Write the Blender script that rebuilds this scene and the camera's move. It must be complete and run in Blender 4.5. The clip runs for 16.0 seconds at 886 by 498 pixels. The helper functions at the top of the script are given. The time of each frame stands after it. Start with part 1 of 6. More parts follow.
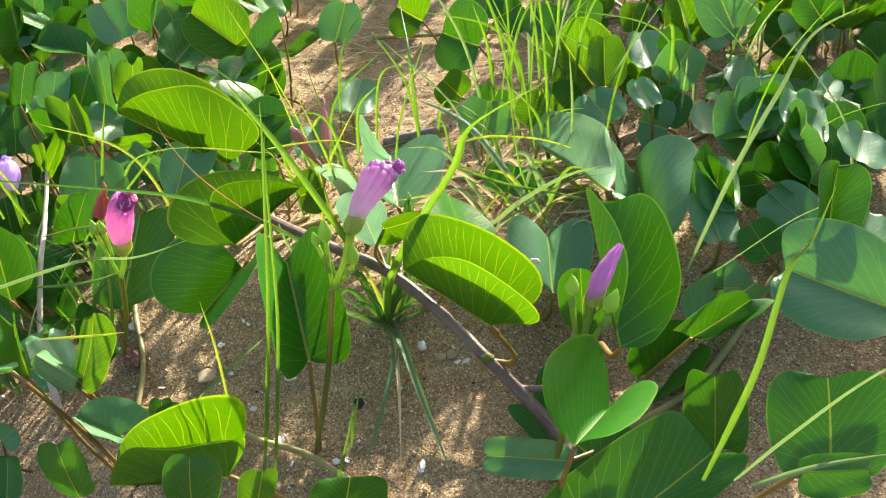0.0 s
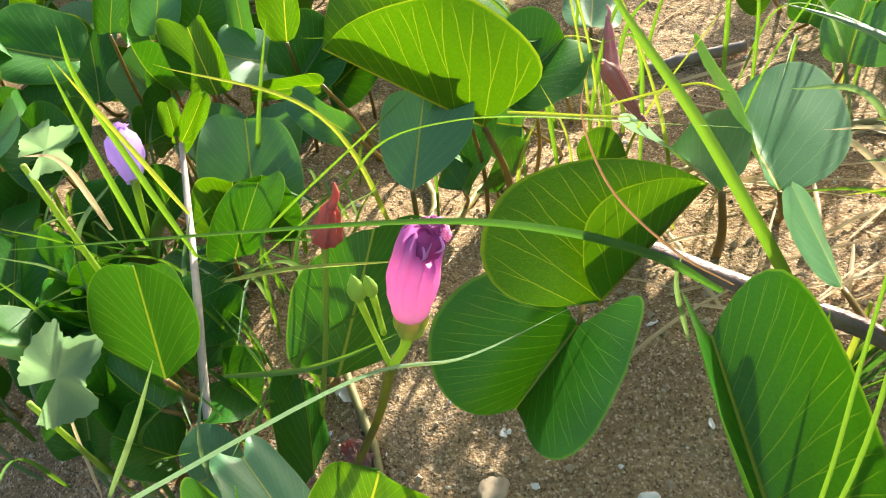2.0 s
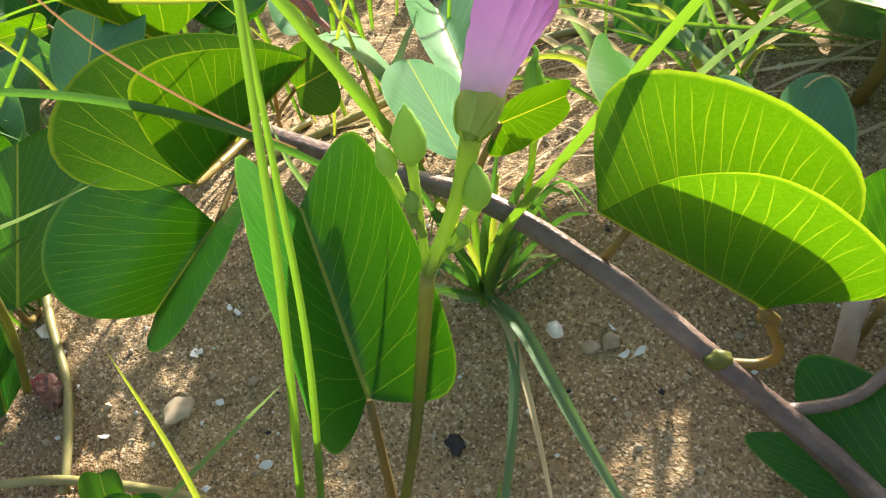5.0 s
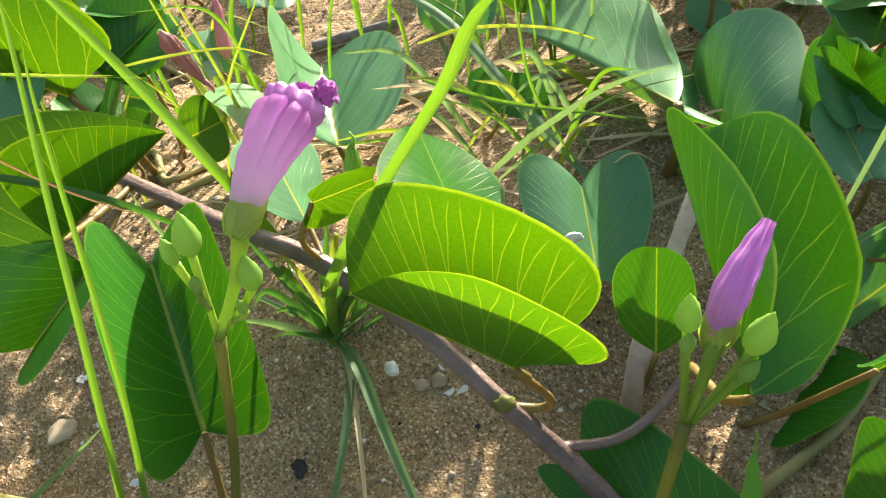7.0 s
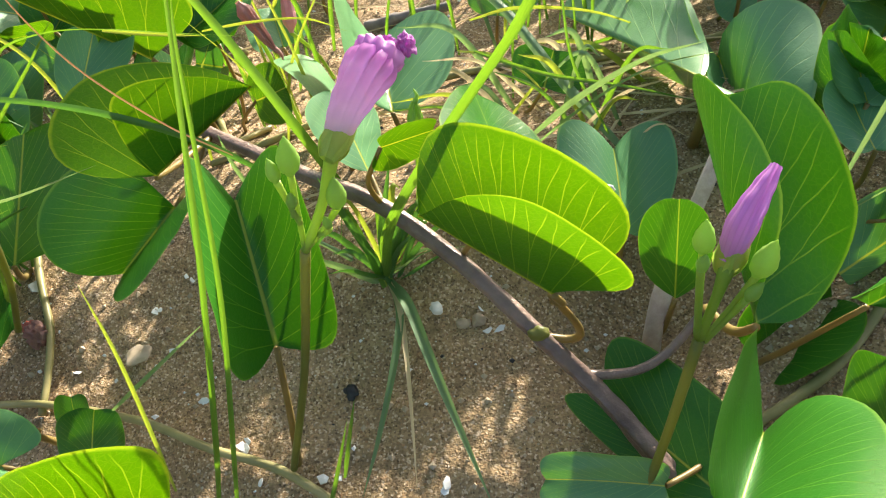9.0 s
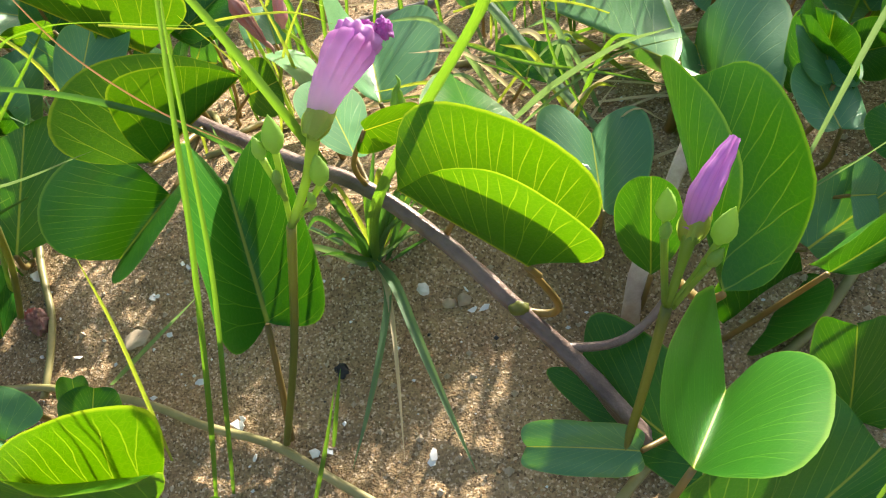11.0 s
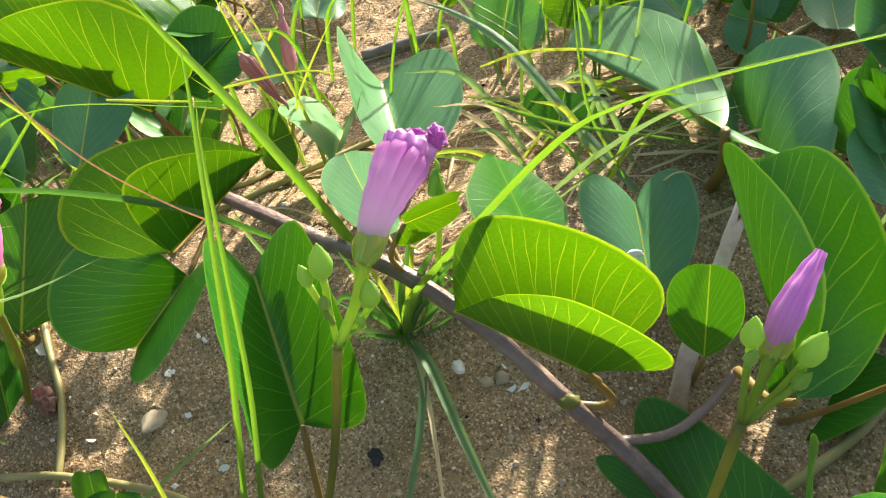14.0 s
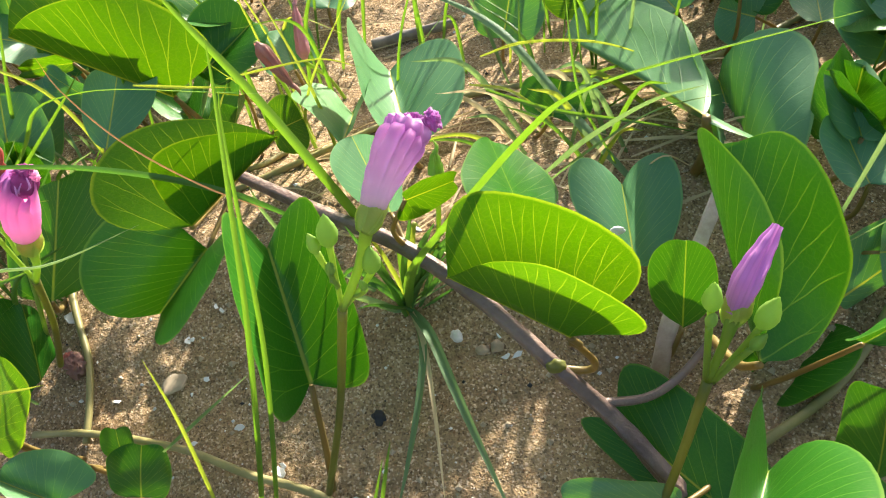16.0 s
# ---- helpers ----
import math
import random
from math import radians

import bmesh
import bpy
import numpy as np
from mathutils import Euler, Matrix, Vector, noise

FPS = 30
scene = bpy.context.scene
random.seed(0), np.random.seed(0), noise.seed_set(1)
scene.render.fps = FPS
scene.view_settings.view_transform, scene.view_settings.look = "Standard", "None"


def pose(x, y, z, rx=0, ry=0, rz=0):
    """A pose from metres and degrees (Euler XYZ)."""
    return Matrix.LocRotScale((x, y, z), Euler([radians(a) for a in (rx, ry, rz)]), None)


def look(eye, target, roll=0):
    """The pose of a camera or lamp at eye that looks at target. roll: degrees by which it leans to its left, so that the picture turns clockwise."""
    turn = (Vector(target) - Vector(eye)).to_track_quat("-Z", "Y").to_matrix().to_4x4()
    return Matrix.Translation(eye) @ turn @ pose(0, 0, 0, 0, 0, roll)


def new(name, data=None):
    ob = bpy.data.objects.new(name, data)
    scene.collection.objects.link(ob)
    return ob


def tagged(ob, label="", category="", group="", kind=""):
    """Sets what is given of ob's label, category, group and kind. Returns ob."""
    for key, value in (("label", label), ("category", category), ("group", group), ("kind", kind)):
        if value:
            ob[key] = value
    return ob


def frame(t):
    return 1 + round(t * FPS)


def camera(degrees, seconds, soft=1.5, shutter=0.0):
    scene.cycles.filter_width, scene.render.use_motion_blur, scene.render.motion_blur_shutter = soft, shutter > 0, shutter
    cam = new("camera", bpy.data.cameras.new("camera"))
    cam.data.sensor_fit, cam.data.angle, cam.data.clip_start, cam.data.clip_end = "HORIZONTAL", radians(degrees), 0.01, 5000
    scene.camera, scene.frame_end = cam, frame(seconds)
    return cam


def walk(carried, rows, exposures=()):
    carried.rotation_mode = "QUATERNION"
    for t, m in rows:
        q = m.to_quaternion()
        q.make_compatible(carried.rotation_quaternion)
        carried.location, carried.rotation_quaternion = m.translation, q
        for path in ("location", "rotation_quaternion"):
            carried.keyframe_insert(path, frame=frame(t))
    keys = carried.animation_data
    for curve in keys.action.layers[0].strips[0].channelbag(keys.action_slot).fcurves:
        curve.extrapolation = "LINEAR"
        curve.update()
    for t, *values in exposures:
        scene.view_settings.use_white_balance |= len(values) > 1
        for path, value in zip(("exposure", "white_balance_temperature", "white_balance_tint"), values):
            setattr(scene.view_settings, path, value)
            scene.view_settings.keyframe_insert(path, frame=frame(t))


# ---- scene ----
cam = camera(57.5, 16.0, soft=1.1)
PATH = [
    (0, (0.044, 0.06, 0.376), (-0.101, 1.582, -0.914), -5.2),
    (0.5, (-0.006, 0.156, 0.312), (-0.103, 1.61, -1.057), -7.3),
    (1, (-0.068, 0.238, 0.295), (-0.174, 1.647, -1.121), -10.3),
    (1.5, (-0.137, 0.269, 0.281), (-0.327, 1.658, -1.146), -9.6),
    (2, (-0.143, 0.269, 0.273), (-0.364, 1.629, -1.177), -9.5),
    (2.5, (-0.139, 0.276, 0.262), (-0.358, 1.609, -1.212), -9.7),
    (3, (-0.14, 0.274, 0.256), (-0.35, 1.611, -1.216), -9.5),
    (3.5, (-0.142, 0.27, 0.25), (-0.335, 1.591, -1.239), -8.8),
    (4, (-0.132, 0.256, 0.24), (-0.321, 1.598, -1.232), -9.1),
    (4.5, (-0.081, 0.251, 0.241), (-0.248, 1.595, -1.231), -12.1),
    (5, (-0.031, 0.247, 0.227), (-0.146, 1.602, -1.239), -10.3),
    (5.2, (-0.025, 0.241, 0.221), (-0.134, 1.596, -1.247), -9.9),
    (7.5, (0.029, 0.223, 0.277), (-0.015, 1.585, -1.188), -6.1),
    (8, (0.017, 0.203, 0.281), (-0.042, 1.573, -1.175), -5.1),
    (8.5, (0.014, 0.198, 0.281), (-0.051, 1.569, -1.174), -5.0),
    (8.7, (0.012, 0.194, 0.28), (-0.078, 1.551, -1.185), -5.6),
    (10.8, (0.028, 0.167, 0.293), (-0.08, 1.528, -1.169), -7.1),
    (11, (0.021, 0.17, 0.283), (-0.084, 1.536, -1.173), -6.9),
    (11.5, (0.011, 0.176, 0.274), (-0.096, 1.531, -1.193), -7.4),
    (12, (0.003, 0.195, 0.271), (-0.093, 1.548, -1.199), -7.9),
    (12.5, (-0.007, 0.216, 0.275), (-0.079, 1.56, -1.204), -7.0),
    (13, (-0.001, 0.228, 0.297), (-0.042, 1.567, -1.188), -6.0),
    (13.5, (-0.005, 0.222, 0.303), (-0.057, 1.555, -1.187), -6.5),
    (14, (-0.001, 0.219, 0.3), (-0.066, 1.543, -1.198), -7.0),
    (14.5, (0.014, 0.215, 0.3), (-0.049, 1.528, -1.207), -7.5),
    (15, (0.013, 0.189, 0.294), (-0.061, 1.492, -1.222), -7.3),
    (15.5, (0.013, 0.194, 0.304), (-0.074, 1.488, -1.219), -7.2),
    (16, (0.006, 0.196, 0.317), (-0.094, 1.499, -1.197), -7.7),
]
walk(cam, [(t, look(eye, target, roll)) for t, eye, target, roll in PATH])

# ---- light ----
SUN = Vector((0.37, 0.85, 0.385)).normalized()
world = bpy.data.worlds.new("sky")
scene.world = world
world.use_nodes = True
sky = world.node_tree.nodes.new("ShaderNodeTexSky")
sky.sky_type, sky.sun_disc = "NISHITA", False
sky.sun_elevation = math.asin(SUN.z)
sky.dust_density, sky.air_density = 4.0, 1.0
sky.sun_rotation = math.atan2(SUN.x, SUN.y)
background = world.node_tree.nodes["Background"]
background.inputs["Strength"].default_value = 0.113
world.node_tree.links.new(sky.outputs["Color"], background.inputs["Color"])
sun = new("sun", bpy.data.lights.new("sun", "SUN"))
sun.data.energy, sun.data.angle, sun.data.color = 5.0, radians(1.2), (1.0, 0.94, 0.82)
sun.matrix_world = look(SUN * 20, (0, 0, 0))
scene.view_settings.exposure = 1.6


# ---- materials ----
class Nodes:
    """A small builder of node trees."""

    def __init__(self, name):
        self.mat = bpy.data.materials.new(name)
        self.mat.use_nodes = True
        self.tree = self.mat.node_tree
        self.shader = self.tree.nodes["Principled BSDF"]
        self.out = self.tree.nodes["Material Output"]

    def add(self, kind, **values):
        node = self.tree.nodes.new("ShaderNode" + kind)
        for key, value in values.items():
            if key in ("operation", "blend_type", "data_type", "feature", "uv_map", "interpolation_type", "noise_dimensions", "voronoi_dimensions"):
                if key == "operation":
                    node.operation = value
                elif key == "blend_type":
                    node.blend_type = value
                elif key == "data_type":
                    node.data_type = value
                elif key == "feature":
                    node.feature = value
                elif key == "uv_map":
                    node.uv_map = value
                elif key == "noise_dimensions":
                    node.noise_dimensions = value
                elif key == "voronoi_dimensions":
                    node.voronoi_dimensions = value
                else:
                    node.interpolation_type = value
        return node

    def put(self, socket, value):
        if isinstance(value, bpy.types.NodeSocket):
            self.tree.links.new(value, socket)
        elif isinstance(value, tuple) and len(value) == 3 and socket.type == "RGBA":
            socket.default_value = (*value, 1)
        else:
            socket.default_value = value

    def math(self, op, a, b=0.0, c=0.0):
        node = self.add("Math", operation=op)
        for i, v in enumerate((a, b, c)):
            self.put(node.inputs[i], v)
        return node.outputs[0]

    def mix(self, fac, a, b, blend="MIX"):
        node = self.add("Mix", data_type="RGBA", blend_type=blend)
        self.put(node.inputs[0], fac)
        self.put(node.inputs[6], a)
        self.put(node.inputs[7], b)
        return node.outputs[2]

    def ramp(self, v, lo, hi, a=0.0, b=1.0):
        node = self.add("MapRange", interpolation_type="SMOOTHSTEP")
        for i, x in enumerate((v, lo, hi, a, b)):
            self.put(node.inputs[i], x)
        return node.outputs[0]

    def coords(self):
        return self.add("TexCoord").outputs["Object"]

    def noise(self, scale, detail=3.0, rough=0.55, vector=None, colour=False):
        node = self.add("TexNoise")
        self.put(node.inputs["Scale"], scale)
        self.put(node.inputs["Detail"], detail)
        self.put(node.inputs["Roughness"], rough)
        self.put(node.inputs["Vector"], vector if vector is not None else self.coords())
        return node.outputs["Color" if colour else "Fac"]

    def cells(self, scale, feature="F1", vector=None, out="Distance"):
        node = self.add("TexVoronoi", feature=feature)
        self.put(node.inputs["Scale"], scale)
        self.put(node.inputs["Vector"], vector if vector is not None else self.coords())
        return node.outputs[out]

    def random(self):
        return self.add("ObjectInfo").outputs["Random"]

    def uv(self, layer):
        sep = self.add("SeparateXYZ")
        self.put(sep.inputs[0], self.add("UVMap", uv_map=layer).outputs[0])
        return sep.outputs[0], sep.outputs[1]

    def bump(self, height, strength, distance):
        node = self.add("Bump")
        self.put(node.inputs["Strength"], strength)
        self.put(node.inputs["Distance"], distance)
        self.put(node.inputs["Height"], height)
        return node.outputs[0]

    def surface(self, colour, rough=0.5, normal=None, spec=0.5, coat=0.0):
        self.put(self.shader.inputs["Base Color"], colour)
        self.put(self.shader.inputs["Roughness"], rough)
        self.put(self.shader.inputs["Specular IOR Level"], spec)
        self.put(self.shader.inputs["Coat Weight"], coat)
        if normal is not None:
            self.put(self.shader.inputs["Normal"], normal)

    def thin(self, colour, share, normal=None):
        """Let part of the light through, as a leaf or petal does."""
        through_light = self.add("BsdfTranslucent")
        self.put(through_light.inputs[0], colour)
        if normal is not None:
            self.put(through_light.inputs["Normal"], normal)
        mixer = self.add("MixShader")
        self.put(mixer.inputs[0], share)
        self.tree.links.new(self.shader.outputs[0], mixer.inputs[1])
        self.tree.links.new(through_light.outputs[0], mixer.inputs[2])
        self.tree.links.new(mixer.outputs[0], self.out.inputs["Surface"])


def leaf_material(name, face, glow, rough, share, ribs, mesh_veins=0.10, spec=0.3, rib=0.9):
    """A fleshy leaf: glossy face, pale ribs that fork and join towards the rim, light coming through from behind."""
    n = Nodes(name)
    across, along = n.uv("blade")
    rim, _ = n.uv("rim")
    wob = n.noise(45.0, 2.0)
    # side veins leave the midrib, bend towards the tip and fork once on their way out
    v = n.math("DIVIDE", n.math("ADD", along, 0.22), n.math("ADD", n.math("MULTIPLY", across, 0.85), 0.62))
    v = n.math("MULTIPLY", n.math("ADD", n.math("ADD", v, n.math("MULTIPLY", wob, 0.045)), 3.0), 6.5)
    gap = n.math("SUBTRACT", 0.5, n.math("ABSOLUTE", n.math("SUBTRACT", n.math("FRACT", v), 0.5)))
    slim = n.math("SUBTRACT", 0.036, n.math("MULTIPLY", across, 0.016))
    stem = n.ramp(n.math("DIVIDE", gap, slim), 1.2, 0.6)
    cell = n.math("SINE", n.math("MULTIPLY", n.math("FLOOR", n.math("ADD", v, 0.5)), 12.99))
    late = n.math("SUBTRACT", across, n.math("ADD", 0.42, n.math("MULTIPLY", cell, 0.13)))
    stem = n.math("MULTIPLY", stem, n.ramp(late, 0.05, -0.02))
    fork = n.math("ABSOLUTE", n.math("SUBTRACT", gap, n.math("MULTIPLY", late, 0.62)))
    fork = n.math("MULTIPLY", n.ramp(fork, 0.030, 0.012), n.math("GREATER_THAN", late, 0.0))
    side = n.math("MAXIMUM", stem, n.math("MULTIPLY", fork, 0.85))
    side = n.math("MULTIPLY", side, n.ramp(rim, 1.0, 0.80))
    mid = n.ramp(across, n.math("SUBTRACT", 0.038, n.math("MULTIPLY", along, 0.020)), 0.008)
    flat = n.add("CombineXYZ")
    n.put(flat.inputs[0], n.math("ADD", across, n.math("MULTIPLY", wob, 0.10)))
    n.put(flat.inputs[1], n.math("MULTIPLY", along, 1.3))
    net = n.ramp(n.cells(22.0, "DISTANCE_TO_EDGE", flat.outputs[0]), 0.09, 0.01)
    vein = n.math("MAXIMUM", n.math("MULTIPLY", net, mesh_veins), n.math("MAXIMUM", side, mid))
    edge = n.ramp(rim, 0.962, 0.99)
    mark = n.math("MAXIMUM", vein, edge)
    big = n.noise(38.0, 3.0)
    fine = n.noise(900.0, 2.0)
    rnd = n.random()
    base = n.mix(big, tuple(c * 0.8 for c in face), tuple(c * 1.2 for c in face))
    base = n.mix(n.math("MULTIPLY", rnd, 0.4), base, (face[0] * 1.6, face[1] * 1.25, face[2] * 0.9))
    base = n.mix(n.math("MULTIPLY", fine, 0.3), base, (face[0] * 0.6, face[1] * 0.7, face[2] * 0.6))
    spots = n.ramp(n.cells(70.0), 0.07, 0.03)
    spots = n.math("MULTIPLY", spots, n.ramp(n.noise(30.0), 0.58, 0.66))
    base = n.mix(n.math("MULTIPLY", spots, 0.7), base, (0.22, 0.13, 0.04))
    pale = (face[0] * 1.2 + 0.14, face[1] * 1.1 + 0.14, face[2] + 0.02)
    colour = n.mix(n.math("MULTIPLY", mark, ribs), base, pale)
    colour = n.mix(n.math("MULTIPLY", mid, rib), colour, (0.42, 0.43, 0.05))
    light = n.mix(n.math("MULTIPLY", mark, 0.85), n.mix(big, glow, tuple(c * 0.78 for c in glow)), (glow[0] * 2.4 + 0.08, glow[1] * 1.6 + 0.05, glow[2] + 0.01))
    light = n.mix(n.math("MULTIPLY", mid, rib - 0.1), light, (0.50, 0.50, 0.02))
    light = n.mix(n.math("MULTIPLY", n.ramp(fine, 0.35, 0.7), 0.25), light, tuple(c * 0.6 for c in glow))
    normal = n.bump(n.math("SUBTRACT", n.math("ADD", n.math("MULTIPLY", fine, 0.2), n.math("MULTIPLY", n.noise(110.0, 2.0), 0.7)), vein), 0.28, 0.0007)
    n.surface(colour, n.math("ADD", rough, n.math("MULTIPLY", big, 0.16)), normal, spec)
    n.thin(light, share, normal)
    return n.mat


LEAF = leaf_material("leaf_green", (0.038, 0.170, 0.007), (0.082, 0.208, 0.000), 0.30, 0.50, 0.45, 0.13)
# same leaf with shade painted in: darker face, less light let through
SHADE_LEAF = leaf_material("leaf_painted_shade", (0.024, 0.140, 0.010), (0.052, 0.205, 0.001), 0.27, 0.26, 0.45, 0.12, 0.4, 0.45)
# same leaf with sky and sun sheen painted into a grey-green face
SHEEN_LEAF = leaf_material("leaf_sky_sheen", (0.110, 0.275, 0.120), (0.085, 0.27, 0.010), 0.28, 0.28, 0.3, 0.06, 0.5)


def soft_material(name, a, b, scale, rough=0.5, share=0.0, glow=None, spec=0.4, bump=0.3, depth=0.0005, rnd=0.3):
    n = Nodes(name)
    big = n.noise(scale, 4.0)
    fine = n.noise(scale * 9, 3.0)
    colour = n.mix(n.ramp(big, 0.3, 0.7), a, b)
    colour = n.mix(n.math("MULTIPLY", fine, 0.35), colour, tuple(c * 0.55 for c in a))
    colour = n.mix(n.math("MULTIPLY", n.random(), rnd), colour, tuple(min(1, c * 1.5) for c in b))
    normal = n.bump(n.math("ADD", big, n.math("MULTIPLY", fine, 0.5)), bump, depth)
    n.surface(colour, n.math("ADD", rough - 0.08, n.math("MULTIPLY", fine, 0.2)), normal, spec)
    if share:
        n.thin(n.mix(big, glow, tuple(c * 0.8 for c in glow)), share, normal)
    return n.mat


def striped_material(name, a, b, glow, stripes, share, rough=0.45, pale=None):
    """Long parallel veins, for grass blades and petals."""
    n = Nodes(name)
    across, along = n.uv("blade")
    saw = n.math("SINE", n.math("MULTIPLY", across, stripes))
    line = n.ramp(saw, 0.2, 0.95)
    big = n.noise(45.0, 3.0)
    colour = n.mix(big, a, b)
    colour = n.mix(n.math("MULTIPLY", line, 0.08 if pale else 0.18), colour, tuple(c * 0.6 for c in a))
    colour = n.mix(n.math("MULTIPLY", n.random(), 0.5), colour, tuple(min(1, c * 1.4) for c in b))
    normal = n.bump(line, 0.1 if pale else 0.25, 0.0003)
    n.surface(colour, rough, normal, 0.45)
    if pale:
        colour = n.mix(n.ramp(along, 0.55, 0.0, 0.0, 0.75), colour, pale)
        crown = n.ramp(n.math("ADD", along, n.math("MULTIPLY", big, 0.25)), 0.72, 1.12, 0.0, 0.75)
        colour = n.mix(crown, colour, (0.46, 0.15, 0.46))
        n.put(n.shader.inputs["Base Color"], colour)
        glow = n.mix(n.ramp(along, 0.55, 0.0, 0.0, 0.6), glow, pale)
        n.thin(n.mix(crown, glow, (0.55, 0.18, 0.55)), share, normal)
        return n.mat
    n.thin(n.mix(n.math("MULTIPLY", line, 0.2), glow, tuple(c * 0.6 for c in glow)), share, normal)
    return n.mat


def sand_material():
    n = Nodes("sand")
    grain = n.cells(1050.0, "F1", None, "Color")
    sep = n.add("SeparateColor")
    n.put(sep.inputs[0], grain)
    tone = n.noise(9.0, 5.0, 0.6)
    damp = n.noise(34.0, 5.0, 0.6)
    crumb = n.noise(260.0, 4.0, 0.6)
    colour = n.mix(n.ramp(tone, 0.3, 0.7), (0.345, 0.232, 0.120), (0.450, 0.318, 0.178))
    colour = n.mix(n.math("MULTIPLY", n.ramp(damp, 0.45, 0.72), 0.5), colour, (0.225, 0.145, 0.082))
    colour = n.mix(n.math("MULTIPLY", n.ramp(crumb, 0.40, 0.68), 0.38), colour, (0.200, 0.130, 0.075))
    colour = n.mix(n.math("MULTIPLY", n.ramp(sep.outputs[0], 0.78, 0.93), 0.55), colour, (0.62, 0.50, 0.37))
    colour = n.mix(n.math("MULTIPLY", n.ramp(sep.outputs[1], 0.76, 0.93), 0.60), colour, (0.08, 0.05, 0.03))
    colour = n.mix(n.math("MULTIPLY", n.ramp(sep.outputs[2], 0.9, 1.0), 0.35), colour, (0.38, 0.17, 0.07))
    speck = n.mix(sep.outputs[0], (0.55, 0.53, 0.50), (1.50, 1.46, 1.40))
    colour = n.mix(0.5, colour, n.mix(1.0, colour, speck, "MULTIPLY"))
    pits = n.ramp(n.cells(85.0), 0.10, 0.26)
    pits = n.math("MAXIMUM", pits, n.ramp(n.noise(40.0, 2.0), 0.50, 0.44))
    height = n.math("ADD", n.math("MULTIPLY", n.noise(1000.0, 2.0), 0.36), n.math("ADD", n.math("MULTIPLY", crumb, 0.95), n.noise(90.0, 4.0)))
    height = n.math("ADD", height, n.math("MULTIPLY", pits, 0.5))
    n.surface(colour, 0.92, n.bump(height, 0.85, 0.0036), 0.15)
    return n.mat


SAND = sand_material()
VINE = soft_material("brown_vine", (0.130, 0.082, 0.066), (0.270, 0.185, 0.145), 60.0, 0.32, bump=0.8, depth=0.0014)
RUNNER = soft_material("green_brown_runner", (0.21, 0.19, 0.065), (0.34, 0.29, 0.12), 60.0, 0.45)
STALK = soft_material("green_stalk", (0.21, 0.31, 0.045), (0.30, 0.40, 0.08), 80.0, 0.4, 0.45, (0.55, 0.75, 0.10))
OLIVE = soft_material("olive_stalk", (0.13, 0.13, 0.032), (0.19, 0.20, 0.05), 70.0, 0.42, 0.35, (0.42, 0.44, 0.06))
PETIOLE = soft_material("reddish_petiole", (0.200, 0.135, 0.042), (0.270, 0.195, 0.060), 70.0, 0.4, 0.30, (0.40, 0.28, 0.05))
SEPAL = soft_material("green_sepal", (0.20, 0.35, 0.06), (0.28, 0.43, 0.10), 120.0, 0.5, 0.45, (0.42, 0.62, 0.12))
CALYX = soft_material("pale_green_calyx", (0.34, 0.45, 0.09), (0.44, 0.55, 0.14), 120.0, 0.45, 0.55, (0.62, 0.78, 0.12))
PINK = striped_material("pink_petal", (0.93, 0.44, 0.80), (0.98, 0.60, 0.90), (1.0, 0.68, 0.97), 10.0, 0.80, pale=(1.0, 0.88, 0.99))
ROSE = striped_material("rose_petal", (0.84, 0.25, 0.54), (0.90, 0.36, 0.64), (1.0, 0.40, 0.72), 10.0, 0.62, pale=(1.0, 0.60, 0.80))
PLUM = soft_material("plum_throat", (0.24, 0.035, 0.18), (0.50, 0.14, 0.38), 160.0, 0.5, 0.4, (0.62, 0.12, 0.42))
LILAC = striped_material("lilac_petal", (0.48, 0.32, 0.68), (0.60, 0.44, 0.80), (0.75, 0.55, 0.95), 10.0, 0.6)
PURPLE = soft_material("crumpled_purple_limb", (0.30, 0.06, 0.32), (0.60, 0.26, 0.58), 160.0, 0.5, 0.4, (0.70, 0.16, 0.6))
FOLDS = striped_material("folded_lilac_petals", (0.42, 0.13, 0.42), (0.74, 0.42, 0.70), (0.80, 0.38, 0.74), 11.0, 0.45)
BUD = striped_material("violet_bud", (0.36, 0.11, 0.38), (0.62, 0.30, 0.62), (0.6, 0.25, 0.6), 16.0, 0.4)
WILT = soft_material("withered_flower", (0.34, 0.07, 0.06), (0.60, 0.22, 0.16), 120.0, 0.6, 0.40, (0.75, 0.22, 0.15))
DRYWILT = soft_material("dry_flower", (0.26, 0.13, 0.11), (0.44, 0.27, 0.22), 120.0, 0.7, 0.35, (0.6, 0.25, 0.18))
PALEWILT = soft_material("faded_pink_flower", (0.55, 0.25, 0.28), (0.72, 0.42, 0.42), 120.0, 0.6, 0.35, (0.8, 0.4, 0.4))
GRASS = striped_material("grass_green", (0.075, 0.175, 0.028), (0.11, 0.22, 0.038), (0.165, 0.32, 0.012), 22.0, 0.42)
GREYGRASS = striped_material("grass_grey_green", (0.10, 0.19, 0.085), (0.16, 0.26, 0.12), (0.22, 0.34, 0.08), 22.0, 0.35)
DARKGRASS = striped_material("grass_dark_green", (0.050, 0.130, 0.030), (0.075, 0.165, 0.04), (0.10, 0.26, 0.02), 22.0, 0.3)
YELLOWGRASS = striped_material("grass_yellow", (0.22, 0.30, 0.035), (0.33, 0.38, 0.06), (0.36, 0.42, 0.03), 20.0, 0.42)
STRAW = striped_material("dry_straw", (0.52, 0.39, 0.21), (0.68, 0.55, 0.33), (0.7, 0.55, 0.3), 20.0, 0.3, 0.6)
